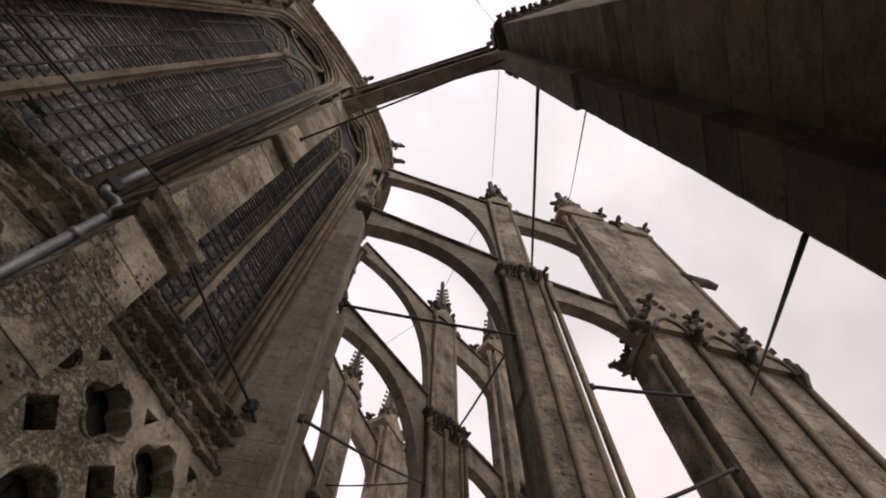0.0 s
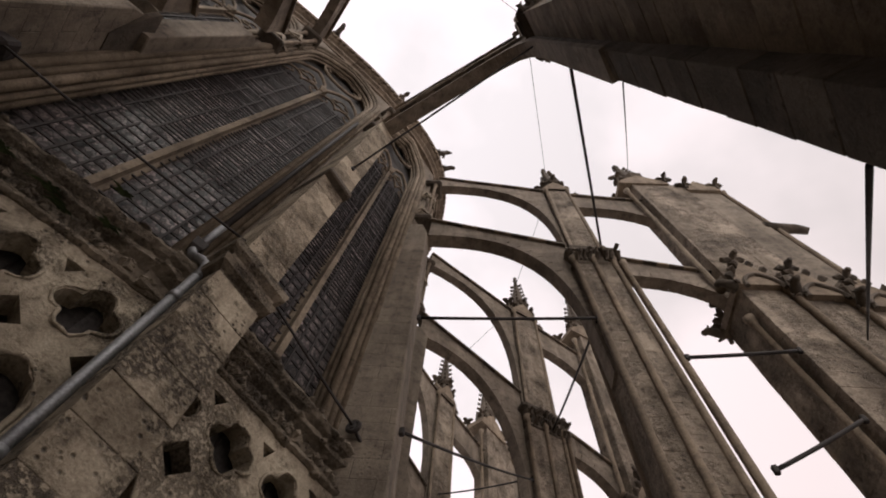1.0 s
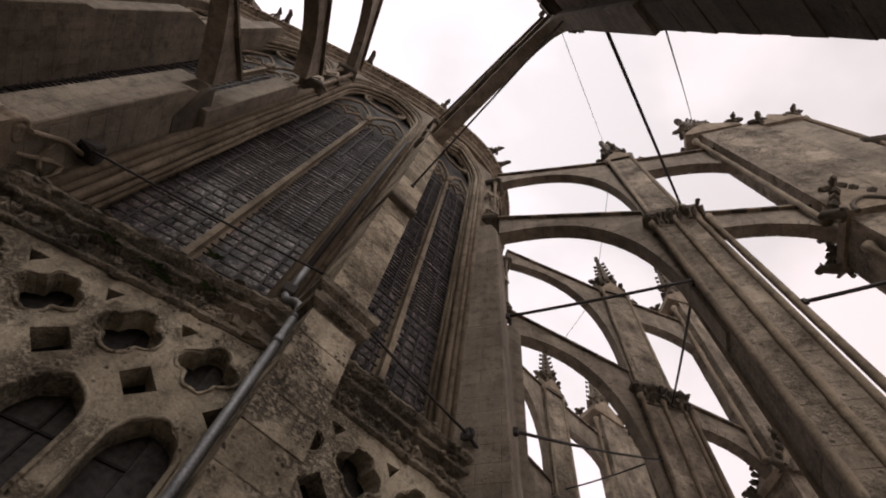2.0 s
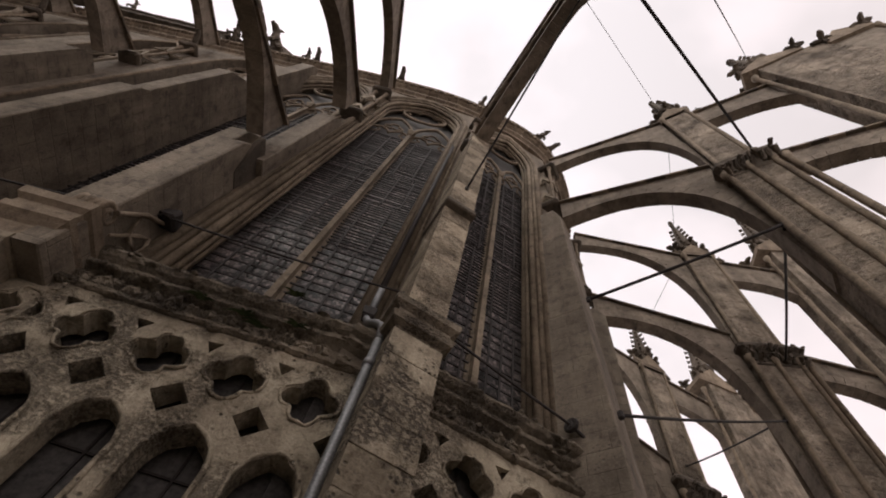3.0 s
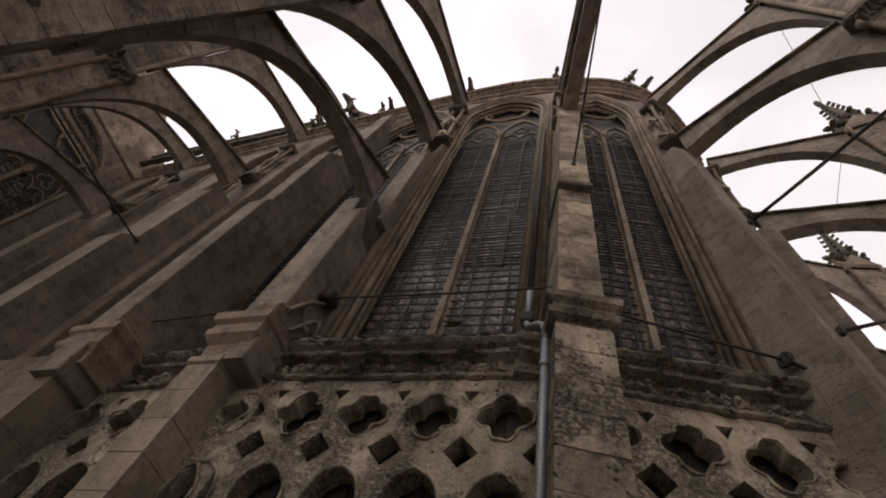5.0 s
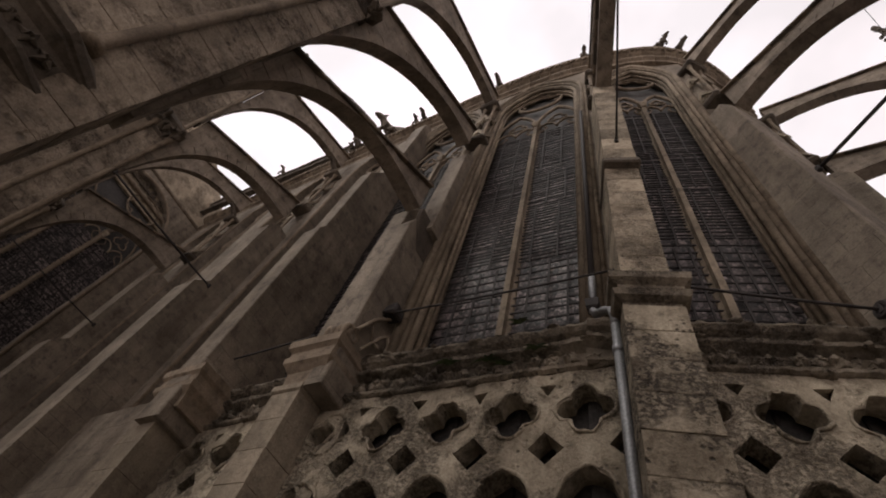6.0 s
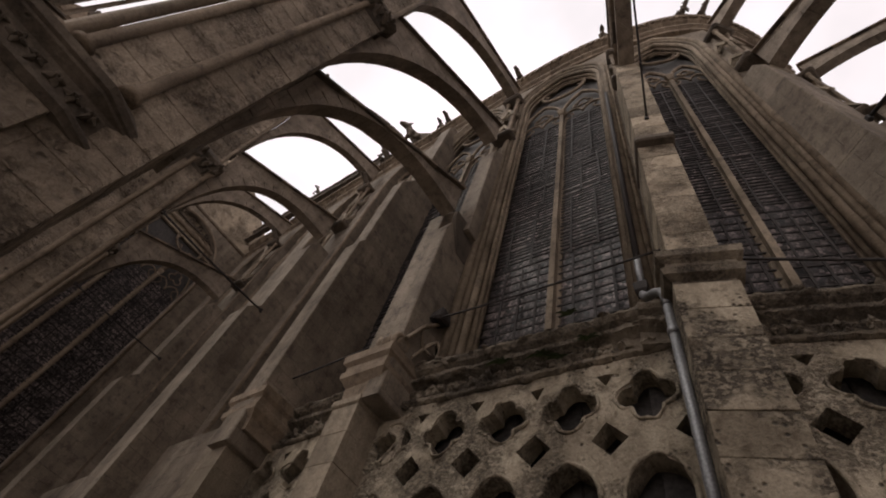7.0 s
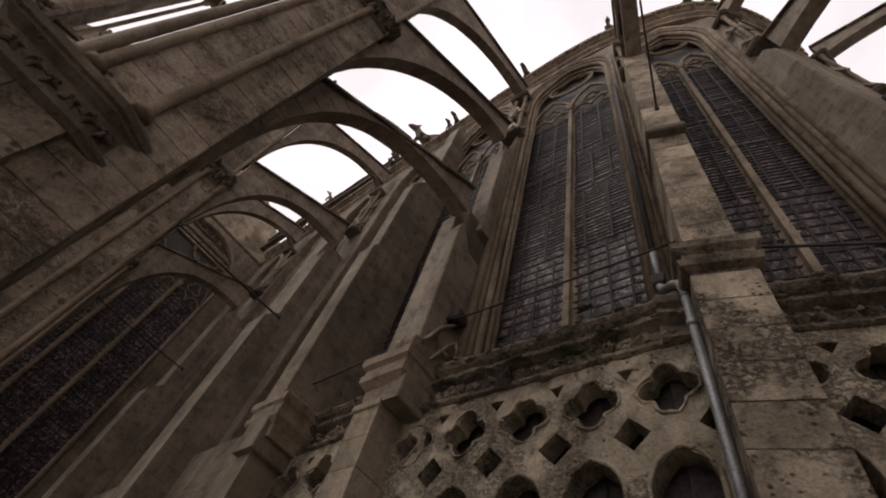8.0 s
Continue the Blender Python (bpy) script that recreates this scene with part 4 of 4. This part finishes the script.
# ---- wall buttresses ----
spur("m3", 0.9, 0.5, 0, Z_SPUR, lower=(1.3, 14.0))
spur("m2", 0.9, 0.5, 0, Z_SPUR, lower=(1.3, 14.5))
mh = thing("wall_buttress", spot("mh"), "tall dark limestone wall buttress with sloping offsets", "buttress", "wall buttresses")
stage(mh, "lower_stage", [(-0.6, 6.8), (1.35, 6.8), (1.35, 14.3), (1.2, 14.7), (-0.6, 14.7)], 0.4, 1.07)
stage(mh, "shaft", [(-0.6, 14.7), (1.2, 14.7), (1.2, 19.2), (0.75, 20.2), (-0.6, 20.2)], 0.43, 0.98)
stage(mh, "upper_shaft", [(-0.5, 20.2), (0.6, 20.2), (0.6, 27.2), (0.4, 27.7), (-0.5, 27.7)], 0.3, 0.95)
m1 = thing("wall_buttress", spot("m1"), "tall dark limestone wall buttress of two joined strips", "buttress", "wall buttresses")
stage(m1, "lower_stage", [(-0.5, 7.0), (1.08, 7.0), (1.08, 12.7), (0.95, 13.1), (-0.5, 13.1)], -0.47, -0.07)
stage(m1, "side_strip", [(-0.5, 7.0), (0.98, 7.0), (0.98, 13.9), (0.55, 14.8), (-0.5, 14.8)], -1.05, -0.53)
stage(m1, "shaft", [(-0.5, 13.1), (0.6, 13.1), (0.6, Z_SPUR - 0.5), (0.35, Z_SPUR), (-0.5, Z_SPUR)], -0.42, 0.2)
corb = thing("corbel", spot("m1"), "dark carved corbel under a flying buttress foot", "corbel")
bm = bmesh.new()
loft(bm, [[(0.1, -0.1, z), (0.6 + o, -0.1, z), (0.6 + o, e, z), (0.1, e, z)] for z, o, e in ((12.2, -0.1, -0.05), (12.7, 0.15, -0.01), (13.1, 0.38, 0.04), (13.5, 0.42, 0.07))])
part("block", worn(bm, 0.03, 4), CRUST, corb)
p1 = thing("wall_buttress", spot("p1"), "tall dark limestone wall buttress narrowing upward beside a window", "buttress", "wall buttresses")
stage(p1, "lower_stage", [(-0.5, 0.0), (0.9, 0.0), (0.86, 7.6), (0.76, 10.0), (0.66, 12.3), (-0.5, 12.3)], -0.66, 0.5)
stage(p1, "shaft", [(-0.5, 12.3), (0.66, 12.3), (0.52, 18.4), (0.3, Z_SPUR), (-0.5, Z_SPUR)], -0.64, 0.48)
spur("p2", 0.75, 0.5, 0, Z_SPUR, lower=(0.88, 12.4))
spur("p3", 0.75, 0.5, 0, Z_SPUR, lower=(0.88, 12.4))

# buttress over the pilaster, with its pale squared blocks
c0 = thing("wall_buttress", spot("c0"), "pale limestone wall buttress on a moulded corbel beside a downpipe", "buttress", "wall buttresses")
courses(c0, -0.3, 1.0, -0.37, 0.37, 8.55, 13.1, PALE, 0.62, "stone", seed=21, split=1)
courses(c0, -0.3, 1.12, -0.36, 0.36, 13.25, 20.35, PALE, 0.75, "upper_stone", seed=22, split=1)
bm = bmesh.new()
loft(bm, [[(-0.3, -0.38 - e, z), (1.0 + e, -0.38 - e, z), (1.0 + e, 0.38 + e, z), (-0.3, 0.38 + e, z)] for z, e in ((7.75, 0.0), (7.85, 0.03), (7.9, 0.14), (8.02, 0.17), (8.08, 0.09), (8.2, 0.09), (8.28, 0.2), (8.42, 0.21), (8.6, 0.0))])
part("corbel_moulding", worn(bm, 0.02, 4), FRIEZE, c0)
bm = bmesh.new()
box(bm, -0.3, 1.2, -0.42, 0.42, 13.05, 13.28, 0.04)
part("offset_slab", bm, CRUST, c0)
courses(c0, -0.2, 1.06, -0.42, 0.42, 0.0, 7.75, PITTED, 0.55, "pilaster_stone", seed=23, split=1)

# pilasters of the lower wall with their moulded heads and scrolls
for key, ya, yb, xo in (("m1", -1.12, -0.5, 1.05), ("mh", 0.2, 0.9, 1.2)):
    pl = thing("pilaster", spot(key), "smooth pale limestone pilaster with a stepped head and a worn scroll", "pilaster", "pilasters")
    courses(pl, 0.3, xo, ya, yb, 0, 6.95, SMOOTH, 0.6, "stone", seed=31, split=1)
    bm = bmesh.new()
    loft(bm, [[(0.2, ya - e, z), (xo + e, ya - e, z), (xo + e, yb + e, z), (0.2, yb + e, z)] for z, e in ((6.95, 0.0), (6.98, 0.03), (7.1, 0.03), (7.14, 0.0))])
    part("head", worn(bm, 0.015, 4), SMOOTH, pl)
    xs, yr = xo + 0.12, yb + 0.4
    bm = bmesh.new()
    loft(bm, [[(0.2, ya - e, z), (xs + e, ya - e, z), (xs + e, yr + e, z), (0.2, yr + e, z)] for z, e in ((7.14, -0.12), (7.4, -0.1), (7.5, -0.02), (7.55, 0.03), (7.68, 0.04), (7.72, 0.0), (7.85, 0.0), (7.92, 0.07), (8.1, 0.08), (8.2, -0.05))])
    part("stepped_head", worn(bm, 0.02, 4), MOULD, pl)
    if key == "mh":
        continue
    bm = bmesh.new()
    for y in np.linspace(yr - 0.4, yr - 0.02, 4):
        tube(bm, [(xs - 0.2 + math.cos(q) * 0.2 * (1 - q / 12), y, 8.3 + math.sin(q) * 0.2 * (1 - q / 12)) for q in np.linspace(-1.5, 7.5, 18)], 0.07, 6)
    part("scroll", worn(bm, 0.03, 6), MOULD, pl, "worn carved scroll")

# ---- flyers: from wall to pier, from pier to outer pier ----
SPANS = {"m3": (0.6, 5.6, 19.9), "m2": (0.6, 5.6, 20.1), "m1": (0.75, 6.0, 19.4), "p1": (0.5, 5.4, 19.2), "p2": (0.5, 5.2, 19.2), "p3": (0.5, 5.2, 19.2)}
for key, (s0, s1, zf) in SPANS.items():
    crk, straight = key[0] == "p", key[0] == "m"
    e = 1.9 if key == "m1" else 3.0 if straight else 2.7
    flyer(key, s0, s1, zf, 11.2, zf + 1.5, zf - (2.2 if key == "m1" else 0.7), crockets=crk, e=e)
    rise = 0.2 if key == "m1" else 0.9 if straight else 0.0
    flyer(key, 0.4, s1 + 0.1, 25.9 + rise, 19.0 if straight else 18.0, 27.2 + rise, 25.3 + rise, e=2.0 if key == "m1" else 2.4 if straight else 2.7, width=0.42)
    tabernacle(key, 0.3, 0.36, zf + 1.6, 25.8)
    dz = 2.6 if key == "m1" else 0.0
    so = s1 + (7.4 if key[0] == "m" else 4.35)
    flyer(key, s1 + (1.25 if key in ("m1", "p1") else 1.5), so, 16.4 - dz, 14.0 - dz, 17.7 - dz, 16.7 - dz, width=0.42, crockets=crk)
    if key != "m2":
        flyer(key, s1 + (1.1 if key == "p1" else 1.45), so + 0.2, 23.1, 20.4, 24.8, 24.1, width=0.42)
flyer("m1", 1.05, 5.84, 13.6, 7.0, 14.9, 11.6, width=0.44, e=2.7, off=-0.27)
flyer("c0", 0.9, 6.83, 20.4, 9.0, 21.7, 21.5, width=0.5, e=9.0)
flyer("c0", 0.4, 6.9, 26.0, 19.5, 27.2, 25.4, width=0.42)
tabernacle("c0", 0.3, 0.36, 21.7, 25.8)

# ---- piers ----
for n, (key, (s0, s1, zf)) in enumerate(SPANS.items()):
    pier(key, s1 - (0.13 if key == "m1" else -0.02), s1 + (1.3 if key == "m1" else 1.28 if key == "p1" else 1.6), 0.46, 15.6 if key == "m1" else Z_CAP, 25.2, 30.3, base_cap=6.2 if key == "m1" else None, seed=40 + 3 * n)
    so = s1 + (7.45 if key[0] == "m" else 4.4)
    outer_pier(key, so, so + 3.75, 0.6, 26.0, 15.3, 30.6, seed=80 + 3 * n)
pier("c0", 7.05, 9.2, 0.72, Z_CAP + 2.5, 25.2, 30.3, MOULD, rolls=False, off=-0.28, label="broad dark limestone pier with plain coursed faces", seed=71)
nose = thing("pier_respond", spot("c0"), "dark limestone respond carrying a flying buttress", "respond")
courses(nose, 6.84, 7.12, -0.22, 0.22, 0, 20.3, CRUST, 0.44, "stone", seed=77, split=1)


# ---- iron ties ----
def at(key, s, off, z):
    return spot(key) @ Vector((s, off, z))


def tie(a, b, r=0.03, plates=True, label="long rusted iron tie rod between masonry piers", sag=0.01):
    rod = thing("tie_rod", Matrix.Translation(a), label, "tie rod", "iron tie rods")
    d = Vector(b) - Vector(a)
    bm = bmesh.new()
    tube(bm, [d * f - Vector((0, 0, sag * d.length * f * (1 - f) * 4)) for f in np.linspace(0, 1, 9)], r, 6)
    bar = part("bar", bm, IRON, rod)
    if plates:
        for p in (Vector(), d):
            bm = bmesh.new()
            box(bm, p.x - 0.05, p.x + 0.05, p.y - 0.05, p.y + 0.05, p.z - 0.09, p.z + 0.09, 0.02)
            part("anchor_plate", bm, IRON, bar)


tie(at("m3", 0.7, 0.5, 15.0), at("m3", 5.4, 0.4, 15.0), 0.035)
tie(at("m2", 0.8, 0.5, 14.2), at("m2", 5.5, 0.5, 14.05), 0.04)
tie(at("p1", 0.8, -0.5, 12.8), at("p1", 5.4, -0.46, 13.2), 0.04)
tie(at("c0", 1.12, 0.0, 14.6), at("c0", 7.0, -0.1, 17.6), 0.03)
tie(at("c0", 6.9, 0.3, 13.1), at("p1", 6.5, -0.55, 17.8), 0.04, sag=0.0)
tie(at("c0", 6.97, 0.36, 4.48), at("p1", 11.3, -0.75, 12.2), 0.02, False, sag=0.0)
tie(at("p1", 5.4, -0.46, 13.2), at("p2", 6.4, -0.4, 16.9), 0.035)
tie(at("p1", 7.05, -0.46, 11.6), at("p1", 9.5, -0.7, 11.7), 0.045)
tie(at("p1", 7.3, -0.46, 8.4), at("p1", 9.4, -0.7, 9.5), 0.045)
tie(at("p1", 0.9, -0.5, 8.8), at("p2", 5.2, -0.4, 14.0), 0.035)
tie(at("p2", 5.2, -0.4, 14.1), at("p3", 6.0, -0.3, 18.6), 0.035)
# lightning cables between the pinnacles
for a, b in ((at("c0", 6.9, 0.3, 22.0), at("p1", 6.2, 0, 30.1)), (at("c0", 7.0, 0.4, 9.5), at("p1", 10.8, 0, 30.0)), (at("p1", 6.2, 0, 27.5), at("p2", 6.0, 0, 29.0)), (at("p2", 6.0, 0, 27.0), at("p3", 6.0, 0, 28.0)), (at("c0", 8.2, 0, 29.5), at("m1", 6.6, 0, 30))):
    tie(a, b, 0.012, False, "thin grey lightning cable between stone pinnacles", 0.003)

# long bars before the clerestory windows, held by an iron stay
wall_a = along(((Vector((*WALL["m1"], 0)) + Vector((*WALL["c0"], 0))) / 2), Vector((*WALL["c0"], 0)) - Vector((*WALL["m1"], 0))) @ Matrix.Diagonal((1, -1, 1, 1))
wall_b = along(((Vector((*WALL["c0"], 0)) + Vector((*WALL["p1"], 0))) / 2), Vector((*WALL["p1"], 0)) - Vector((*WALL["c0"], 0))) @ Matrix.Diagonal((1, -1, 1, 1))
tie(wall_a @ Vector((-6.6, 0.5, 8.8)), wall_a @ Vector((-2.2, 0.5, 9.5)), 0.022)
tie(wall_a @ Vector((-2.2, 0.5, 9.5)), wall_a @ Vector((2.5, 0.5, 9.5)), 0.022)
tie(wall_b @ Vector((-1.9, 0.5, 9.3)), wall_b @ Vector((1.55, 0.5, 8.55)), 0.025)
stay = thing("iron_stay", Matrix.Translation(wall_b @ Vector((1.55, 0.5, 8.55))), "rusted iron hook and stay on a buttress face", "iron stay")
bm = bmesh.new()
tube(bm, [(math.cos(q) * 0.11, 0, math.sin(q) * 0.11) for q in np.linspace(0, math.tau, 12, endpoint=False)], 0.045, 6, closed=True)
part("ring", bm, IRON, stay)
bm = bmesh.new()
tube(bm, [(0, 0, 0), (0.2, 0.35, -0.35), (0.35, 0.6, -0.7)], 0.035, 6)
part("shank", bm, IRON, stay)

# broken bar tracery left of the window's foot, under a short ledge
frag = thing("broken_tracery", spot("m1") @ Matrix.Translation((0.5, 0.0, 8.6)) @ Matrix.Diagonal((-1, 1, 1, 1)), "broken pale stone tracery fragment under a short ledge", "tracery")
bm = bmesh.new()
tube(bm, [(-0.5, 0.0, -0.2), (-0.2, 0.03, 0.45), (0.2, 0.03, 0.95)], [0.045, 0.055, 0.045], 8)
part("ledge", worn(bm, 0.025, 5), MOULD, frag)
for pts in (((0.0, 0.0, 0.0), (0.1, 0.03, 0.2), (0.3, 0.0, 0.5)), ((0.0, 0.0, 0.0), (-0.12, 0.03, 0.12), (-0.2, 0.0, 0.32)), ((0.0, 0.0, 0.02), (-0.08, 0.03, -0.2), (-0.2, 0.0, -0.42)), ((0.0, 0.0, 0.02), (0.15, 0.03, -0.02), (0.36, 0.0, 0.12)), ((0.3, 0.0, 0.5), (0.4, 0.03, 0.3), (0.42, 0.0, 0.0))):
    bm = bmesh.new()
    tube(bm, pts, [0.045, 0.035, 0.025], 6)
    part("tracery_arm", worn(bm, 0.03, 6), JAMB, frag)
block = thing("anchor_block", wall_a @ Matrix.Translation((-2.15, 0.42, 9.62)), "blackened iron anchor block at the end of a wall bar", "anchor block")
bm = bmesh.new()
box(bm, -0.16, 0.16, -0.2, 0.14, -0.14, 0.16, 0.04)
part("block", worn(bm, 0.05, 5), IRON, block)

# ---- downpipe ----
dp = thing("downpipe", wall_a, "dull zinc rainwater downpipe with an offset bend", "downpipe")
bm = bmesh.new()
tube(bm, [(2.0, 0.3, 20.6), (2.0, 0.3, 15.0), (2.0, 0.3, 9.65)], 0.06, 12)
part("upper_pipe", bm, IRON, dp, "dark upper pipe")
bm = bmesh.new()
tube(bm, [(2.0, 0.3, 9.7), (2.0, 0.3, 9.3), (2.0, 0.32, 8.85)], 0.066, 12)
part("upper_pipe", bm, ZINC, dp)
bm = bmesh.new()
tube(bm, [(2.0, 0.32, 8.9), (2.0, 0.34, 8.62), (2.06, 0.42, 8.42), (2.22, 0.56, 8.3), (2.32, 0.62, 8.2), (2.36, 0.64, 8.0), (2.36, 0.64, 7.8)], 0.07, 14)
part("bend", bm, ZINC, dp)
bm = bmesh.new()
loft(bm, [[(2.0 + sx * w, 0.33 + sy * w, z) for sx, sy in ((-1, -1), (1, -1), (1, 1), (-1, 1))] for z, w in ((8.62, 0.06), (8.68, 0.1), (8.86, 0.11), (8.9, 0.06))])
part("clamp", worn(bm, 0.02, 8), IRON, dp, "blackened pipe clamp")
bm = bmesh.new()
tube(bm, [(2.36, 0.64, 7.85), (2.36, 0.64, 5.5), (2.36, 0.62, 0.1)], 0.066, 14)
lower_pipe = part("lower_pipe", bm, ZINC, dp)
for z in (7.25, 4.6, 2.0):
    bm = bmesh.new()
    tube(bm, [(2.36, 0.64, z - 0.06), (2.36, 0.64, z + 0.06)], 0.082, 14)
    part("collar", bm, ZINC, lower_pipe)

# ---- beasts and finials on the parapet ----
for key in ("m3", "m2", "mh", "m1", "c0", "p1", "p2"):
    gp = thing("parapet_carving", spot(key), "worn dark gargoyle and crouching beast on the parapet", "gargoyle", "parapet carvings")
    beast(gp, 0.35, 0.0, Z_TOP - 0.1, (1, 0.0, 0.3), 0.75)
    bm = bmesh.new()
    y = -0.75 if key != "c0" else -0.4
    grotesque(bm, (0.1, y, Z_TOP), 0.95, 0.0)
    part("seated_beast", worn(bm, 0.03, 6), CRUST, gp)
    if key[0] == "m":
        continue
    bm = bmesh.new()
    finial(bm, 0.1, 0.7 if key != "c0" else 0.0, Z_TOP, 0.65, 0.4, 4)
    part("finial", bm, CRUST, gp)

# pierced parapet over the far straight bays, with tall worn beasts along it
rail = thing("parapet", spot("m1"), "dark pierced stone parapet above the cornice", "parapet", kind="structure")
for za, zb in ((Z_TOP + 0.05, Z_TOP + 0.35), (Z_TOP + 1.25, Z_TOP + 1.55)):
    bm = bmesh.new()
    loft(bm, [[(0.0, y, za), (0.34, y, za), (0.36, y, (za + zb) / 2), (0.3, y, zb), (0.0, y, zb)] for y in np.linspace(-30, -10.6, 60)])
    part("rail", worn(bm, 0.06, 3), CRUST, rail)
for k in range(27):
    bm = bmesh.new()
    y = -29.6 + k * 0.71
    tube(bm, [(0.18, y + px, Z_TOP + 0.8 + pz) for px, pz in foil(4, 0.24, 0.2, math.pi / 4)], 0.085, 6, closed=True)
    part("pierced_foil", worn(bm, 0.05, 5), CRUST, rail)
rng = random.Random(12)
for k, (y, top) in enumerate(((-28.1, 33.9), (-26.0, 33.3), (-22.2, 33.6), (-18.7, 33.3), (-16.8, 33.6), (-9.8, 33.2), (-8.7, 33.9), (-7.5, 34.6))):
    z0 = Z_TOP + (1.4 if y < -10.5 else 0.0)
    h = top - z0
    bs = thing("parapet_beast", spot("m1") @ Matrix.Translation((0.2, y, z0)), "tall worn dark stone beast seated on the parapet", "beast", "parapet beasts")
    bm = bmesh.new()
    grotesque(bm, (0, 0, -0.05), h * 0.42, rng.uniform(-0.5, 0.3), rng.uniform(0.0, 0.2))
    part("beast", worn(bm, 0.06, 4), CRUST, bs)

# ---- ferns and moss on the string course ----
rng = random.Random(5)
for k, (x, z) in enumerate(((0.62, 7.5), (0.3, 7.65), (1.1, 7.75), (0.75, 8.5), (-0.4, 7.7))):
    fern = thing("fern", wall_a @ Matrix.Translation((x, 0.45, z)), "small dark green fern growing from a wall joint", "fern", "wall ferns")
    for j in range(9):
        bm = bmesh.new()
        a, ln = rng.uniform(0, math.pi), rng.uniform(0.12, 0.3)
        dx, dy = math.cos(a), abs(math.sin(a)) * 0.8 + 0.2
        left, right = [], []
        for i in range(6):
            f = i / 5
            c = Vector((dx * ln * f, dy * ln * f * 0.7, ln * (0.6 * f - 0.9 * f * f)))
            wdt = 0.035 * (1 - f) * (1.3 if i % 2 else 0.7) + 0.004
            left.append(c + Vector((-dy * wdt, dx * wdt, 0)))
            right.append(c + Vector((dy * wdt, -dx * wdt, 0.006)))
        vl, vr = [bm.verts.new(p) for p in left], [bm.verts.new(p) for p in right]
        for i in range(5):
            bm.faces.new((vl[i], vr[i], vr[i + 1], vl[i + 1]))
        part("frond", bm, LEAF, fern)

# ---- transept: its high gable wall behind the straight choir bays ----
tm = along((Vector((*WALL["t1"], 0)) + Vector((*WALL["m4"], 0))) / 2, Vector((*WALL["m4"], 0)) - Vector((*WALL["t1"], 0))) @ Matrix.Diagonal((1, -1, 1, 1))
tg = thing("transept_gable", tm, "pale grey transept gable wall with a carved lattice band", "gable wall", kind="structure")
bm = bmesh.new()
prism(bm, [(-13, 26.2), (7.5, 26.2), (7.0, 30.5), (2.0, 34.5), (-5, 40.0), (-13, 35.0)], -1.4, -0.4)
part("panel", bm, PALE, tg)
for z, y in ((26.9, -0.3), (28.9, -0.3)):
    bm = bmesh.new()
    tube(bm, [(-13, y, z), (7, y, z)], 0.14, 8)
    part("band_moulding", bm, MOULD, tg)
for k in range(27):
    bm = bmesh.new()
    x = -12.6 + k * 0.72
    tube(bm, [(x + px, -0.34, 27.9 + pz) for px, pz in foil(4, 0.3, 0.28, math.pi / 4)], 0.08, 6, closed=True)
    part("lattice_foil", bm, CRUST, tg)
